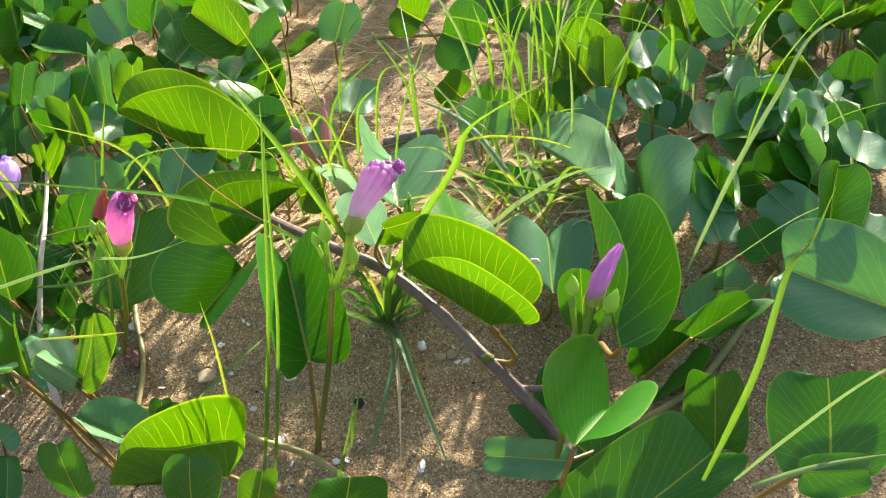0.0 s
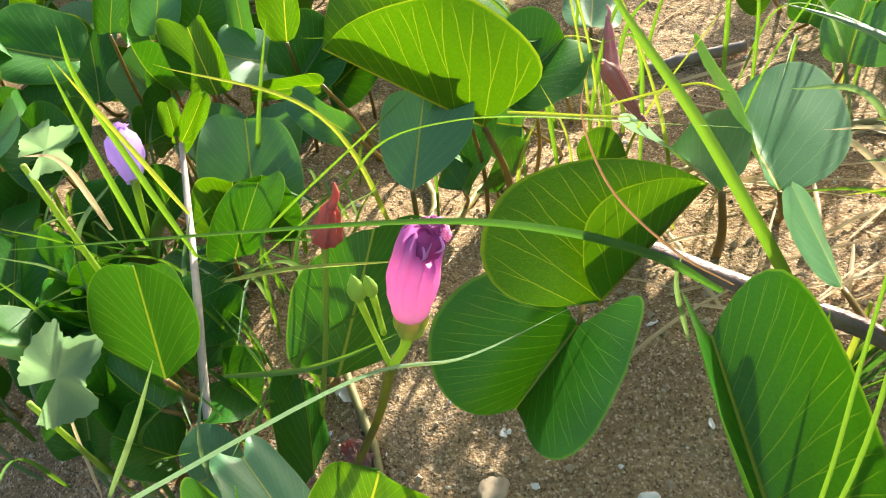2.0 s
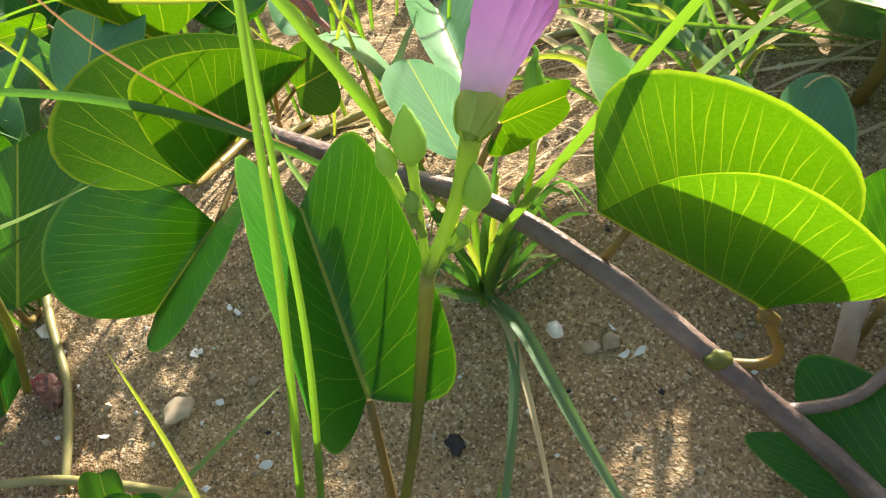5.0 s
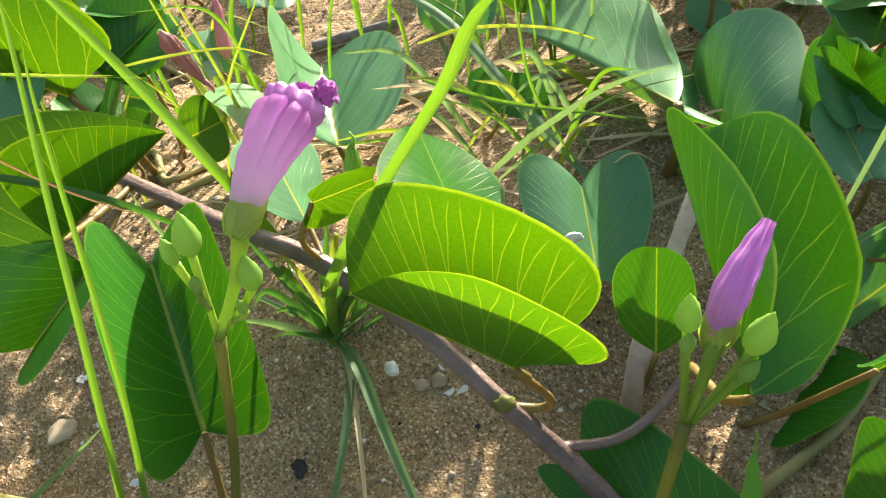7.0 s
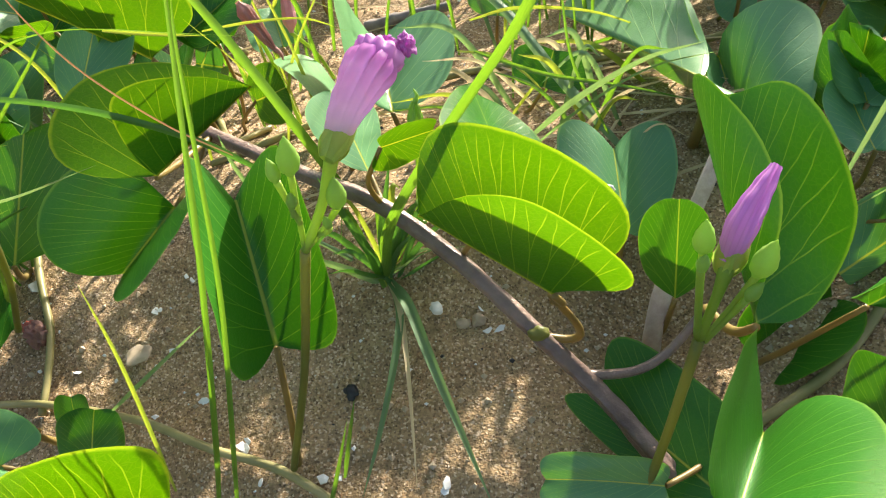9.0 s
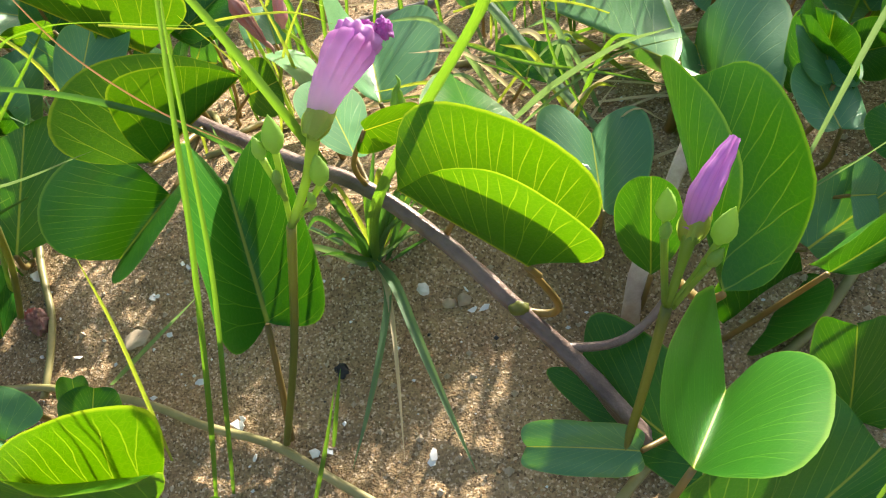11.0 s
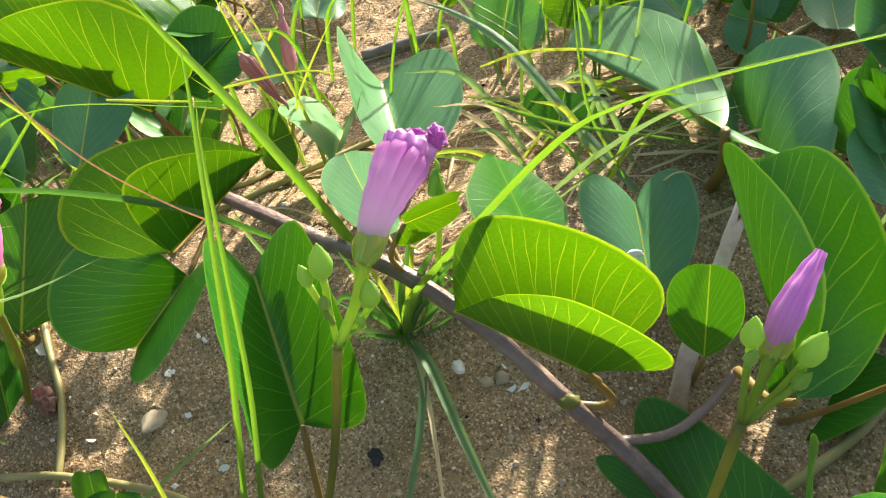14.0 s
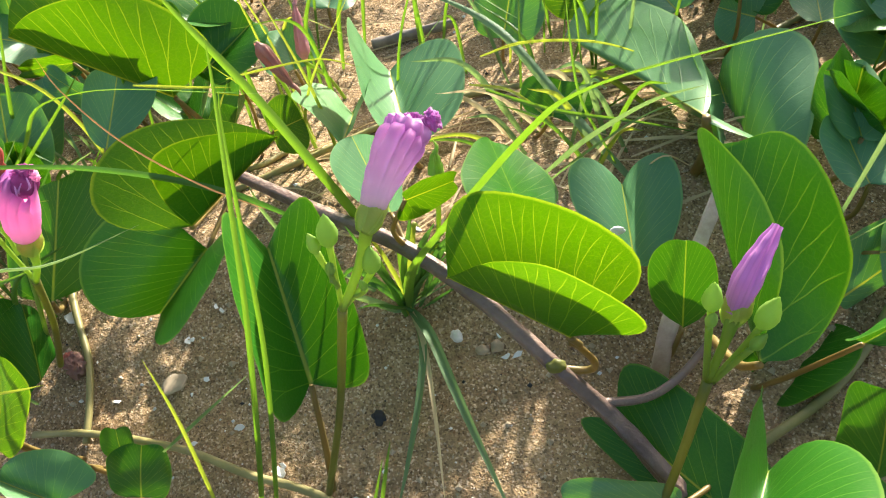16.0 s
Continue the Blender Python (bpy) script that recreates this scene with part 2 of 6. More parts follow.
SHELL = soft_material("shell_white", (0.70, 0.68, 0.64), (0.84, 0.83, 0.80), 150.0, 0.5)
PEBBLE = soft_material("pebble_tan", (0.34, 0.26, 0.17), (0.50, 0.40, 0.27), 90.0, 0.7, rnd=0.2)
DARK = soft_material("charcoal_stone", (0.012, 0.012, 0.013), (0.035, 0.035, 0.036), 120.0, 0.6)
WOOD = soft_material("grey_stick", (0.17, 0.14, 0.12), (0.30, 0.26, 0.22), 120.0, 0.8, bump=0.6)
BROWNSTALK = striped_material("brown_dry_stalk", (0.24, 0.13, 0.07), (0.36, 0.21, 0.11), (0.40, 0.20, 0.08), 12.0, 0.25)
TWIG = soft_material("pale_twig", (0.36, 0.28, 0.23), (0.54, 0.44, 0.36), 150.0, 0.7, bump=0.6)
STRAWWOOD = soft_material("bleached_stalk", (0.46, 0.33, 0.25), (0.66, 0.52, 0.42), 120.0, 0.7, bump=0.5)
HAIRY = soft_material("hairy_lobed_leaf", (0.14, 0.24, 0.12), (0.20, 0.32, 0.16), 90.0, 0.6, 0.4, (0.3, 0.5, 0.2))


# ---- ground ----
def ground_height(x, y):
    """The sand: a low hump that falls to the near left side."""
    h = -0.034 + 0.03 * math.exp(-((y - 0.51) / 0.10) ** 2) / (1 + (x / 0.9) ** 6) + 0.10 * max(-0.5, min(0.0, y - 0.38))
    h += 0.06 * math.tanh((x - 0.01) / 0.35)
    h += 0.016 * math.exp(-((y - 0.465) / 0.032) ** 2 - (x / 0.10) ** 2) - 0.020 * math.exp(-((x - 0.085) / 0.045) ** 2 - ((y - 0.415) / 0.05) ** 2)
    p = Vector((x, y, 0))
    h += 0.0035 * noise.noise(p * 26) + 0.0022 * noise.noise(p * 70) + 0.0013 * noise.noise(p * 140)
    return h


def spread(lo, hi, step, far):
    """Even steps between lo and hi, then wider and wider ones out to far."""
    mid = list(np.arange(lo, hi, step))
    out, d = [], step
    x = hi
    while x < far:
        out.append(x)
        d *= 1.28
        x += d
    out.append(far)
    left, d = [], step
    x = lo - step
    while x > -far:
        left.append(x)
        d *= 1.28
        x -= d
    left.append(-far)
    return left[::-1] + mid + out


def build_ground():
    xs, ys = spread(-0.55, 0.6, 0.0034, 40.0), spread(0.15, 1.15, 0.0034, 40.0)
    verts = [(x, y, ground_height(x, y)) for y in ys for x in xs]
    w = len(xs)
    faces = [(j * w + i, j * w + i + 1, (j + 1) * w + i + 1, (j + 1) * w + i) for j in range(len(ys) - 1) for i in range(w - 1)]
    mesh = bpy.data.meshes.new("ground")
    mesh.from_pydata(verts, [], faces)
    mesh.polygons.foreach_set("use_smooth", [True] * len(faces))
    mesh.materials.append(SAND)
    return tagged(new("ground", mesh), "brown damp sand with grit, shell bits and low humps", "sand", kind="structure")


ground = build_ground()


# ---- makers ----
def thing(name, place, label, category, group="", kind=""):
    ob = new(name)
    ob.location = place
    ob.empty_display_size = 0.01
    return tagged(ob, label, category, group, kind)


def top_of(ob):
    place = Vector(ob.location)
    while ob.parent:
        ob = ob.parent
        place += Vector(ob.location)
    return place


def part(name, bm, material, parent, label="", smooth=True):
    """Link a bmesh, given in world metres, as one mesh under a thing or a part."""
    origin = top_of(parent)
    bmesh.ops.translate(bm, verts=bm.verts, vec=-origin)
    mesh = bpy.data.meshes.new(name)
    bm.to_mesh(mesh)
    bm.free()
    if smooth:
        mesh.polygons.foreach_set("use_smooth", [True] * len(mesh.polygons))
    mesh.materials.append(material)
    ob = new(name, mesh)
    ob.parent = parent
    return tagged(ob, label)


def curve(points, n=24):
    """A smooth line through the points."""
    pts = [Vector(p) for p in points]
    if len(pts) == 2:
        pts.insert(1, (pts[0] + pts[1]) / 2)
    ext = [2 * pts[0] - pts[1]] + pts + [2 * pts[-1] - pts[-2]]
    out = []
    for k in range(n + 1):
        u = k / n * (len(pts) - 1)
        i = min(int(u), len(pts) - 2)
        f = u - i
        a, b, c, d = ext[i], ext[i + 1], ext[i + 2], ext[i + 3]
        out.append(0.5 * ((2 * b) + (c - a) * f + (2 * a - 5 * b + 4 * c - d) * f * f + (3 * b - a - 3 * c + d) * f ** 3))
    return out


def frames(line, side=None):
    """Tangent and two cross directions along a line."""
    out = []
    ref = Vector(side) if side else Vector((0.9, 0.3, 0.32))
    for i, p in enumerate(line):
        t = (line[min(i + 1, len(line) - 1)] - line[max(i - 1, 0)]).normalized()
        a = (ref - t * ref.dot(t)).normalized()
        ref = a
        out.append((p, t, a, t.cross(a)))
    return out


def tube(points, radii, n=24, sides=9, knots=0.0, seed=0, ridges=0.0):
    """A round stem along points; radii are spread over its length."""
    bm = bmesh.new()
    line = curve(points, n)
    rings = []
    for i, (p, t, a, b) in enumerate(frames(line)):
        u = i / n * (len(radii) - 1)
        k = min(int(u), len(radii) - 2)
        r = radii[k] + (radii[k + 1] - radii[k]) * (u - k)
        ring = []
        for s in range(sides):
            ang = 2 * math.pi * s / sides
            rr = r * (1 + knots * noise.noise(Vector((i * 0.45 + seed, math.cos(ang), math.sin(ang)))) + ridges * math.sin(4 * ang + i * 0.09) + ridges * 0.6 * math.sin(7 * ang - i * 0.05 + 1))
            ring.append(bm.verts.new(p + a * rr * math.cos(ang) + b * rr * math.sin(ang)))
        rings.append(ring)
    for r0, r1 in zip(rings, rings[1:]):
        for s in range(sides):
            bm.faces.new((r0[s], r0[(s + 1) % sides], r1[(s + 1) % sides], r1[s]))
    bm.faces.new(rings[0][::-1])
    bm.faces.new(rings[-1])
    return bm


def leaf_mesh(base, notch, edge_a, edge_b, ap=0.1, bs=0.14, skew=0.0, sq=0.8, cup=0.2, wave=0.09, seed=0, arch=0.06, na=22, nb=9, **other):
    """A two-lobed blade: the midrib runs from base to notch, each half reaches out to its edge point."""
    bm = bmesh.new()
    uv, rim = bm.loops.layers.uv.new("blade"), bm.loops.layers.uv.new("rim")
    base, notch = Vector(base), Vector(notch)
    along = notch - base
    size = along.length
    mid = base + along * 0.5
    lift = along.cross(Vector(edge_a) - mid).normalized() - along.cross(Vector(edge_b) - mid).normalized()
    lift = lift.normalized() * size * arch * -2.0
    for which, edge in enumerate((edge_a, edge_b)):
        if which:
            ap, bs, skew, sq, cup = other.get("ap2", ap), other.get("bs2", bs), other.get("skew2", skew), other.get("sq2", sq), other.get("cup2", cup)
        across = Vector(edge) - (base + along * 0.5)
        up = along.cross(across).normalized() * (1 if which == 0 else -1)
        wide = across.length
        grid, info = [], {}
        for i in range(na + 1):
            a = i / na
            ang = math.pi * a
            # outline of one half, from the notch round to the base
            w = max(0.0, math.sin(ang)) ** sq
            w *= (1 + 0.04 * math.sin(3 * ang + seed)) * (1 + skew * math.cos(ang))
            s_mid = 1 - a
            s_edge = 0.5 + 0.5 * math.cos(ang)
            s_edge += ap * (math.sin(ang) ** 1.0) * max(0.0, math.cos(ang)) * 1.9
            s_edge -= bs * (math.sin(ang) ** 1.0) * max(0.0, -math.cos(ang)) * 1.9
            row = []
            for j in range(nb + 1):
                b = j / nb
                s = s_mid + (s_edge - s_mid) * b ** 0.9
                ww = w * b
                p = base + along * s + across * ww
                p += up * wide * cup * (ww * ww - ww) * 1.6
                p += lift * (s * s - s)
                p += up * size * wave * b * b * noise.noise(Vector((s * 2.2 + seed * 3.1, ww * 2.0, which * 5.0 + seed)))
                v = bm.verts.new(p)
                info[v] = (ww, s, b)
                row.append(v)
            grid.append(row)
        for i in range(na):
            for j in range(nb):
                q = [grid[i][j], grid[i][j + 1], grid[i + 1][j + 1], grid[i + 1][j]]
                if which:
                    q.reverse()
                f = bm.faces.new(q)
                for loop in f.loops:
                    ww, s, b = info[loop.vert]
                    loop[uv].uv, loop[rim].uv = (ww, s), (b, 0)
    bmesh.ops.remove_doubles(bm, verts=bm.verts, dist=0.00005)
    return bm


LEAVES = [0]


def leaf(vine, base, notch, edge_a, edge_b, sheen=0, in_shade=0, foot=None, **shape):
    """One leaf with its petiole, as a part of a vine."""
    LEAVES[0] += 1
    seed = LEAVES[0] * 1.37
    # pick the copy with painted sheen, painted shade, or the plain green
    mat = SHEEN_LEAF if sheen else SHADE_LEAF if in_shade else LEAF
    bm = leaf_mesh(base, notch, edge_a, edge_b, seed=seed, **shape)
    blade = part("leaf", bm, mat, vine, "glossy two-lobed leaf with sky sheen painted in grey-green" if sheen else "two-lobed leaf in a darker green painted for shade" if in_shade else "bright green two-lobed leaf with pale veins")
    base = Vector(base)
    along = Vector(notch) - base
    if foot is None:
        drop = base - along.normalized() * 0.02
        foot = (drop.x + 0.006 * math.sin(seed), drop.y + 0.03, ground_height(drop.x, drop.y + 0.03) - 0.002)
    foot = Vector(foot)
    mid = base * 0.5 + foot * 0.5 - along.normalized() * 0.006
    r = 0.0009 + 0.012 * along.length
    if (base - foot).length > 0.004:
        part("petiole", tube((foot, mid, base - along * 0.015), (r * 1.1, r, r * 0.8), 10, 7), PETIOLE, blade, "reddish green leaf stalk")
    return blade


def blade_mesh(points, width, n=26, side=None, keel=0.22, curl=0.0):
    """A grass blade: a long keeled strip that narrows to its tip."""
    bm = bmesh.new()
    uv = bm.loops.layers.uv.new("blade")
    line = curve(points, n)
    rows = []
    for i, (p, t, a, b) in enumerate(frames(line, side)):
        f = i / n
        w = width * 0.5 * min(1.0, 0.55 + f * 2.2) * (1 - f ** 2.6) + width * 0.02
        turn = curl * f
        a2 = a * math.cos(turn) + b * math.sin(turn)
        b2 = b * math.cos(turn) - a * math.sin(turn)
        rows.append([(bm.verts.new(p + a2 * w * s - b2 * w * keel * (1 - abs(s)) * 2), s, f) for s in (-1, -0.5, 0, 0.5, 1)])
    for r0, r1 in zip(rows, rows[1:]):
        for k in range(4):
            q = (r0[k], r0[k + 1], r1[k + 1], r1[k])
            f = bm.faces.new([v[0] for v in q])
            for loop, v in zip(f.loops, q):
                loop[uv].uv = (v[1], v[2])
    return bm


def grass(tuft, points, width=0.003, mat=None, side=None, curl=0.0):
    return part("grass_blade", blade_mesh(points, width, side=side, curl=curl), mat or GRASS, tuft)


def lathe(points, profile, sides=28, flutes=0, depth=0.0, n=30, lean=0.0, seed=0, ruffle=0.0, fade=1.0):
    """A shape turned round a bent axis: profile gives the radius over the length; flutes fold it lengthwise."""
    bm = bmesh.new()
    uv = bm.loops.layers.uv.new("blade")
    line = curve(points, n)
    rings = []
    for i, (p, t, a, b) in enumerate(frames(line)):
        u = i / n * (len(profile) - 1)
        k = min(int(u), len(profile) - 2)
        f = u - k
        f = f * f * (3 - 2 * f)
        r = profile[k] + (profile[k + 1] - profile[k]) * f
        ring = []
        for s in range(sides + 1):
            ang = 2 * math.pi * s / sides + lean * i / n
            rr = r * (1 + depth * (i / n) ** fade * (math.cos(flutes * ang + 1.4 * math.sin(2 * ang + seed)) if fade == 1 else -2.2 * (1 - abs(math.sin(flutes * ang / 2 + 0.7 * math.sin(2 * ang + seed)))) ** 3) + 0.06 * noise.noise(Vector((math.cos(ang) * 1.5 + seed, math.sin(ang) * 1.5, i * 0.12))))
            off = t * ruffle * r * math.sin(flutes * ang + seed) * (i / n) ** 3
            ring.append((bm.verts.new(p + a * rr * math.cos(ang) + b * rr * math.sin(ang) + off), ang, i / n))
        rings.append(ring)
    for r0, r1 in zip(rings, rings[1:]):
        for s in range(sides):
            q = (r0[s], r0[s + 1], r1[s + 1], r1[s])
            f = bm.faces.new([v[0] for v in q])
            for loop, v in zip(f.loops, q):
                loop[uv].uv = (v[1], v[2])
    bmesh.ops.remove_doubles(bm, verts=bm.verts, dist=0.00003)
    return bm


def lump(centre, size, seed=0, rough=0.3, detail=2, squash=(1, 1, 1), freq=1.3):
    bm = bmesh.new()
    bmesh.ops.create_icosphere(bm, subdivisions=detail, radius=1.0)
    for v in bm.verts:
        d = v.co.normalized()
        r = 1 + rough * noise.noise(d * freq + Vector((seed * 7.3, seed, -seed))) + rough * 0.4 * noise.noise(d * freq * 2.7 + Vector((seed, 0, seed)))
        v.co = Vector((d.x * squash[0], d.y * squash[1], d.z * squash[2])) * r * size + Vector(centre)
    return bm


def crumple(centre, axis, size, seed):
    """The shrivelled limb of a fading flower: ruffled folds rolled inwards."""
    bm = bmesh.new()
    bmesh.ops.create_icosphere(bm, subdivisions=5, radius=1.0)
    axis = Vector(axis).normalized()
    side = axis.orthogonal().normalized()
    third = axis.cross(side)
    for v in bm.verts:
        d = v.co.normalized()
        ang = math.atan2(d.y, d.x)
        bend = noise.noise_vector(d * 1.6 + Vector((seed, 0, 0))) * 0.55
        ridge = 1 - min(1.0, abs(noise.noise((d + bend) * 1.7 + Vector((seed * 3, 1, 2)))) * 4.0)
        r = 0.66 + 0.34 * ridge + 0.25 * noise.noise(d * 1.7 + Vector((0, seed, ang * 0.0)))
        c = d * r * size
        v.co = Vector(centre) + side * c.x + third * c.y + axis * c.z * 0.75
    return bm


def sepal_cup(calyx, stalk_end, direction, length, radius, seed):
    """Five overlapping pointed sepals round the foot of a flower."""
    axis = Vector(direction).normalized()
    a = axis.orthogonal().normalized()
    b = axis.cross(a)
    for k in range(5):
        ang = 2 * math.pi * k / 5 + seed
        out = a * math.cos(ang) + b * math.sin(ang)
        tang = axis.cross(out)
        bm = bmesh.new()
        rows = []
        for i in range(9):
            f = i / 8
            w = radius * 0.86 * math.sin(math.pi * min(1, 0.16 + f * 0.86)) ** 0.8
            r = radius * (0.38 + 0.72 * math.sin(math.pi * min(0.68, f * 0.66 + 0.06)))
            rows.append([bm.verts.new(Vector(stalk_end) + axis * length * f + out * r * (1 - 0.25 * s * s) + tang * w * s) for s in (-1, -0.5, 0, 0.5, 1)])
        for r0, r1 in zip(rows, rows[1:]):
            for s in range(4):
                bm.faces.new((r0[s], r0[s + 1], r1[s + 1], r1[s]))
        part("sepal", bm, CALYX, calyx)


def small_bud(stalk, foot, place, direction, length, seed, mat=None):
    """A closed green bud on its short stalk."""
    d = Vector(direction).normalized()
    place = Vector(place)
    part("bud_stalk", tube((foot, Vector(foot) * 0.4 + place * 0.6 + d * -0.001, place), (0.0011, 0.0010, 0.0013), 8, 7), STALK, stalk)
    r = length * 0.25
    bm = lathe((place, place + d * length * 0.5, place + d * length), (r * 0.4, r * 0.95, r * 1.05, r * 0.85, r * 0.5, r * 0.05), 14, 5, 0.12, 14, seed=seed)
    part("bud", bm, mat or SEPAL, stalk, "closed green flower bud")


def stone(name, place, size, mat, label, category, seed, squash=(1, 0.8, 0.6), group="", rough=0.35):
    x, y = place[0], place[1]
    z = ground_height(x, y) + size * squash[2] * 0.2
    ob = thing(name, (x, y, z), label, category, group)
    bm = lump((0, 0, 0), size, seed, rough, 3, squash)
    bmesh.ops.rotate(bm, verts=bm.verts, matrix=Matrix.Rotation(seed * 2.1, 3, "Z"))
    mesh = bpy.data.meshes.new(name)
    bm.to_mesh(mesh)
    bm.free()
    mesh.polygons.foreach_set("use_smooth", [True] * len(mesh.polygons))
    mesh.materials.append(mat)
    bpy.data.objects.remove(ob)
    ob = new(name, mesh)
    ob.location = (x, y, z)
    return tagged(ob, label, category, group)


def shell_bit(place, size, seed):
    """A broken flake of shell: a small curved chip, tilted in the sand."""
    bm = bmesh.new()
    rng = random.Random(seed)
    n = rng.randint(5, 7)
    ring = []
    for k in range(n):
        ang = 2 * math.pi * k / n
        r = size * rng.uniform(0.55, 1.15)
        ring.append(Vector((r * math.cos(ang), r * 0.7 * math.sin(ang), 0)))
    lo = [bm.verts.new(p + Vector((0, 0, -size * 0.05))) for p in ring]
    hi = [bm.verts.new(p * 0.95 + Vector((0, 0, size * 0.05))) for p in ring]
    cap = bm.verts.new((size * 0.1, 0, size * 0.12))
    for k in range(n):
        bm.faces.new((lo[k], lo[(k + 1) % n], hi[(k + 1) % n], hi[k]))
        bm.faces.new((hi[k], hi[(k + 1) % n], cap))
    bm.faces.new(lo[::-1])
    bmesh.ops.rotate(bm, verts=bm.verts, matrix=Euler((rng.uniform(0.1, 0.8), rng.uniform(-0.4, 0.4), rng.uniform(0, 6))).to_matrix())
    mesh = bpy.data.meshes.new("shell_fragment")
    bm.to_mesh(mesh)
    bm.free()
    mesh.materials.append(SHELL)
    ob = new("shell_fragment", mesh)
    ob.location = (place[0], place[1], ground_height(place[0], place[1]) + size * 0.2)
    return tagged(ob, "small chipped white shell fragment lying on sand", "shell", "shell fragments on the sand")


def on_ground(x, y, h=0.0):
    return Vector((x, y, ground_height(x, y) + h))


# ---- main vine ----
main_vine = thing("beach_morning_glory_vine", on_ground(0.05, 0.37), "thick brown trailing vine with large green two-lobed leaves", "vine", "trailing vines")
part("stem", tube(((-0.1226, 0.5000, 0.0393), (-0.0875, 0.4750, 0.0402), (-0.0607, 0.4550, 0.0425), (-0.0309, 0.4350, 0.0438), (0.0029, 0.4120, 0.0300), (0.0338, 0.3850, 0.0129), (0.0511, 0.3730, -0.0006), (0.0642, 0.3600, -0.0083), (0.0823, 0.3400, -0.0209), (0.1051, 0.3250, -0.0429)), (0.0029, 0.0034, 0.0037, 0.0040, 0.0042), 80, 28, 0.12, 2, 0.07), VINE, main_vine, "thick purplish brown woody runner")
part("side_stem", tube(((0.0486, 0.3730, 0.0007), (0.0712, 0.3750, -0.0014), (0.0870, 0.3820, 0.0016), (0.1009, 0.3900, 0.0190)), (0.0022, 0.0020, 0.0018), 20, 9, 0.08, 5), VINE, main_vine)
part("leaf_scar", lump((0.0336, 0.3840, 0.0155), 0.0036, 3, 0.3, 3, (1.2, 0.9, 0.8)), OLIVE, main_vine, "green swollen node")
part("petiole", tube(((0.0336, 0.3840, 0.0136), (0.0470, 0.3830, 0.0121), (0.0490, 0.3800, 0.0230), (0.0361, 0.3710, 0.0560)), (0.0019, 0.0017, 0.0014), 18, 8), PETIOLE, main_vine, "bent brown leaf stalk")
leaf(main_vine, (0.0359, 0.3704, 0.0570), (-0.0074, 0.3691, 0.1009), (0.0408, 0.3610, 0.1039), (0.0392, 0.3903, 0.1068), ap=-0.05, bs=0.34, skew=0.15, sq=0.63, cup=0.00, ap2=0.26, bs2=0.45, skew2=-0.07, sq2=0.95, cup2=0.31, arch=0, wave=.035, foot=(0.0365, 0.3720, 0.0520))
leaf(main_vine, (-0.1212, 0.4394, 0.0625), (-0.0828, 0.4744, 0.0799), (-0.1249, 0.4399, 0.1017), (-0.1507, 0.4587, 0.0934), ap=-0.06, bs=-0.07, skew=0.20, sq=0.93, cup=0.08, ap2=0.07, bs2=0.27, skew2=0.13, sq2=1.01, cup2=0.26, arch=0, wave=.035, foot=(-0.1150, 0.4960, 0.0380))
leaf(main_vine, (-0.1277, 0.4549, 0.0295), (-0.1520, 0.4304, 0.0129), (-0.1784, 0.4462, 0.0471), (-0.1192, 0.4157, 0.0433), ap=0.28, bs=0.40, skew=-0.25, sq=0.93, cup=0.57, ap2=0.40, bs2=0.60, skew2=0.28, sq2=0.75, cup2=0.11, arch=0, wave=.035, in_shade=1, foot=(-0.1200, 0.4980, 0.0370))
leaf(main_vine, (0.0750, 0.4314, 0.0233), (0.0740, 0.4680, 0.0382), (0.0470, 0.4562, 0.0447), (0.1055, 0.4677, 0.0269), ap=0.20, bs=0.02, skew=0.01, sq=0.86, cup=-0.33, ap2=0.40, bs2=0.20, skew2=0.11, sq2=1.01, cup2=0.57, arch=0, wave=.035, sheen=1)
leaf(main_vine, (0.0927, 0.4037, 0.0089), (0.0892, 0.4122, 0.0597), (0.0765, 0.4179, 0.0365), (0.1029, 0.4017, 0.0441), ap=-0.10, bs=-0.00, skew=-0.01, sq=0.84, cup=0.10, ap2=-0.10, bs2=-0.06, skew2=0.01, sq2=0.82, cup2=0.10, arch=0, wave=.035, foot=(0.0900, 0.4120, -0.0300), in_shade=1)
leaf(main_vine, (0.0214, 0.4306, 0.0712), (0.0120, 0.4571, 0.0835), (-0.0005, 0.4218, 0.0979), (0.0397, 0.4599, 0.0526), ap=-0.00, bs=0.15, skew=-0.15, sq=0.82, cup=-0.22, ap2=0.16, bs2=0.13, skew2=-0.02, sq2=0.80, cup2=0.22, arch=0, wave=.035, in_shade=1, foot=(0.0040, 0.4150, 0.0310))
leaf(main_vine, (-0.0239, 0.4245, 0.0835), (-0.0043, 0.4345, 0.0823), (-0.0122, 0.4298, 0.0904), (-0.0169, 0.4290, 0.0703), ap=0.13, bs=0.18, skew=-0.03, sq=0.79, cup=0.15, ap2=0.26, bs2=0.25, skew2=-0.13, sq2=0.79, cup2=0.06, arch=0, wave=.035, foot=(-0.0290, 0.4350, 0.0430))
leaf(main_vine, (-0.0361, 0.4569, 0.0432), (-0.0515, 0.4839, 0.0684), (-0.0578, 0.4574, 0.0689), (-0.0334, 0.4933, 0.0406), ap=-0.05, bs=-0.05, skew=0.00, sq=0.86, cup=0.06, ap2=0.01, bs2=0.08, skew2=0.22, sq2=0.80, cup2=0.09, arch=0, wave=.035, sheen=1, foot=(-0.0290, 0.4350, 0.0430))
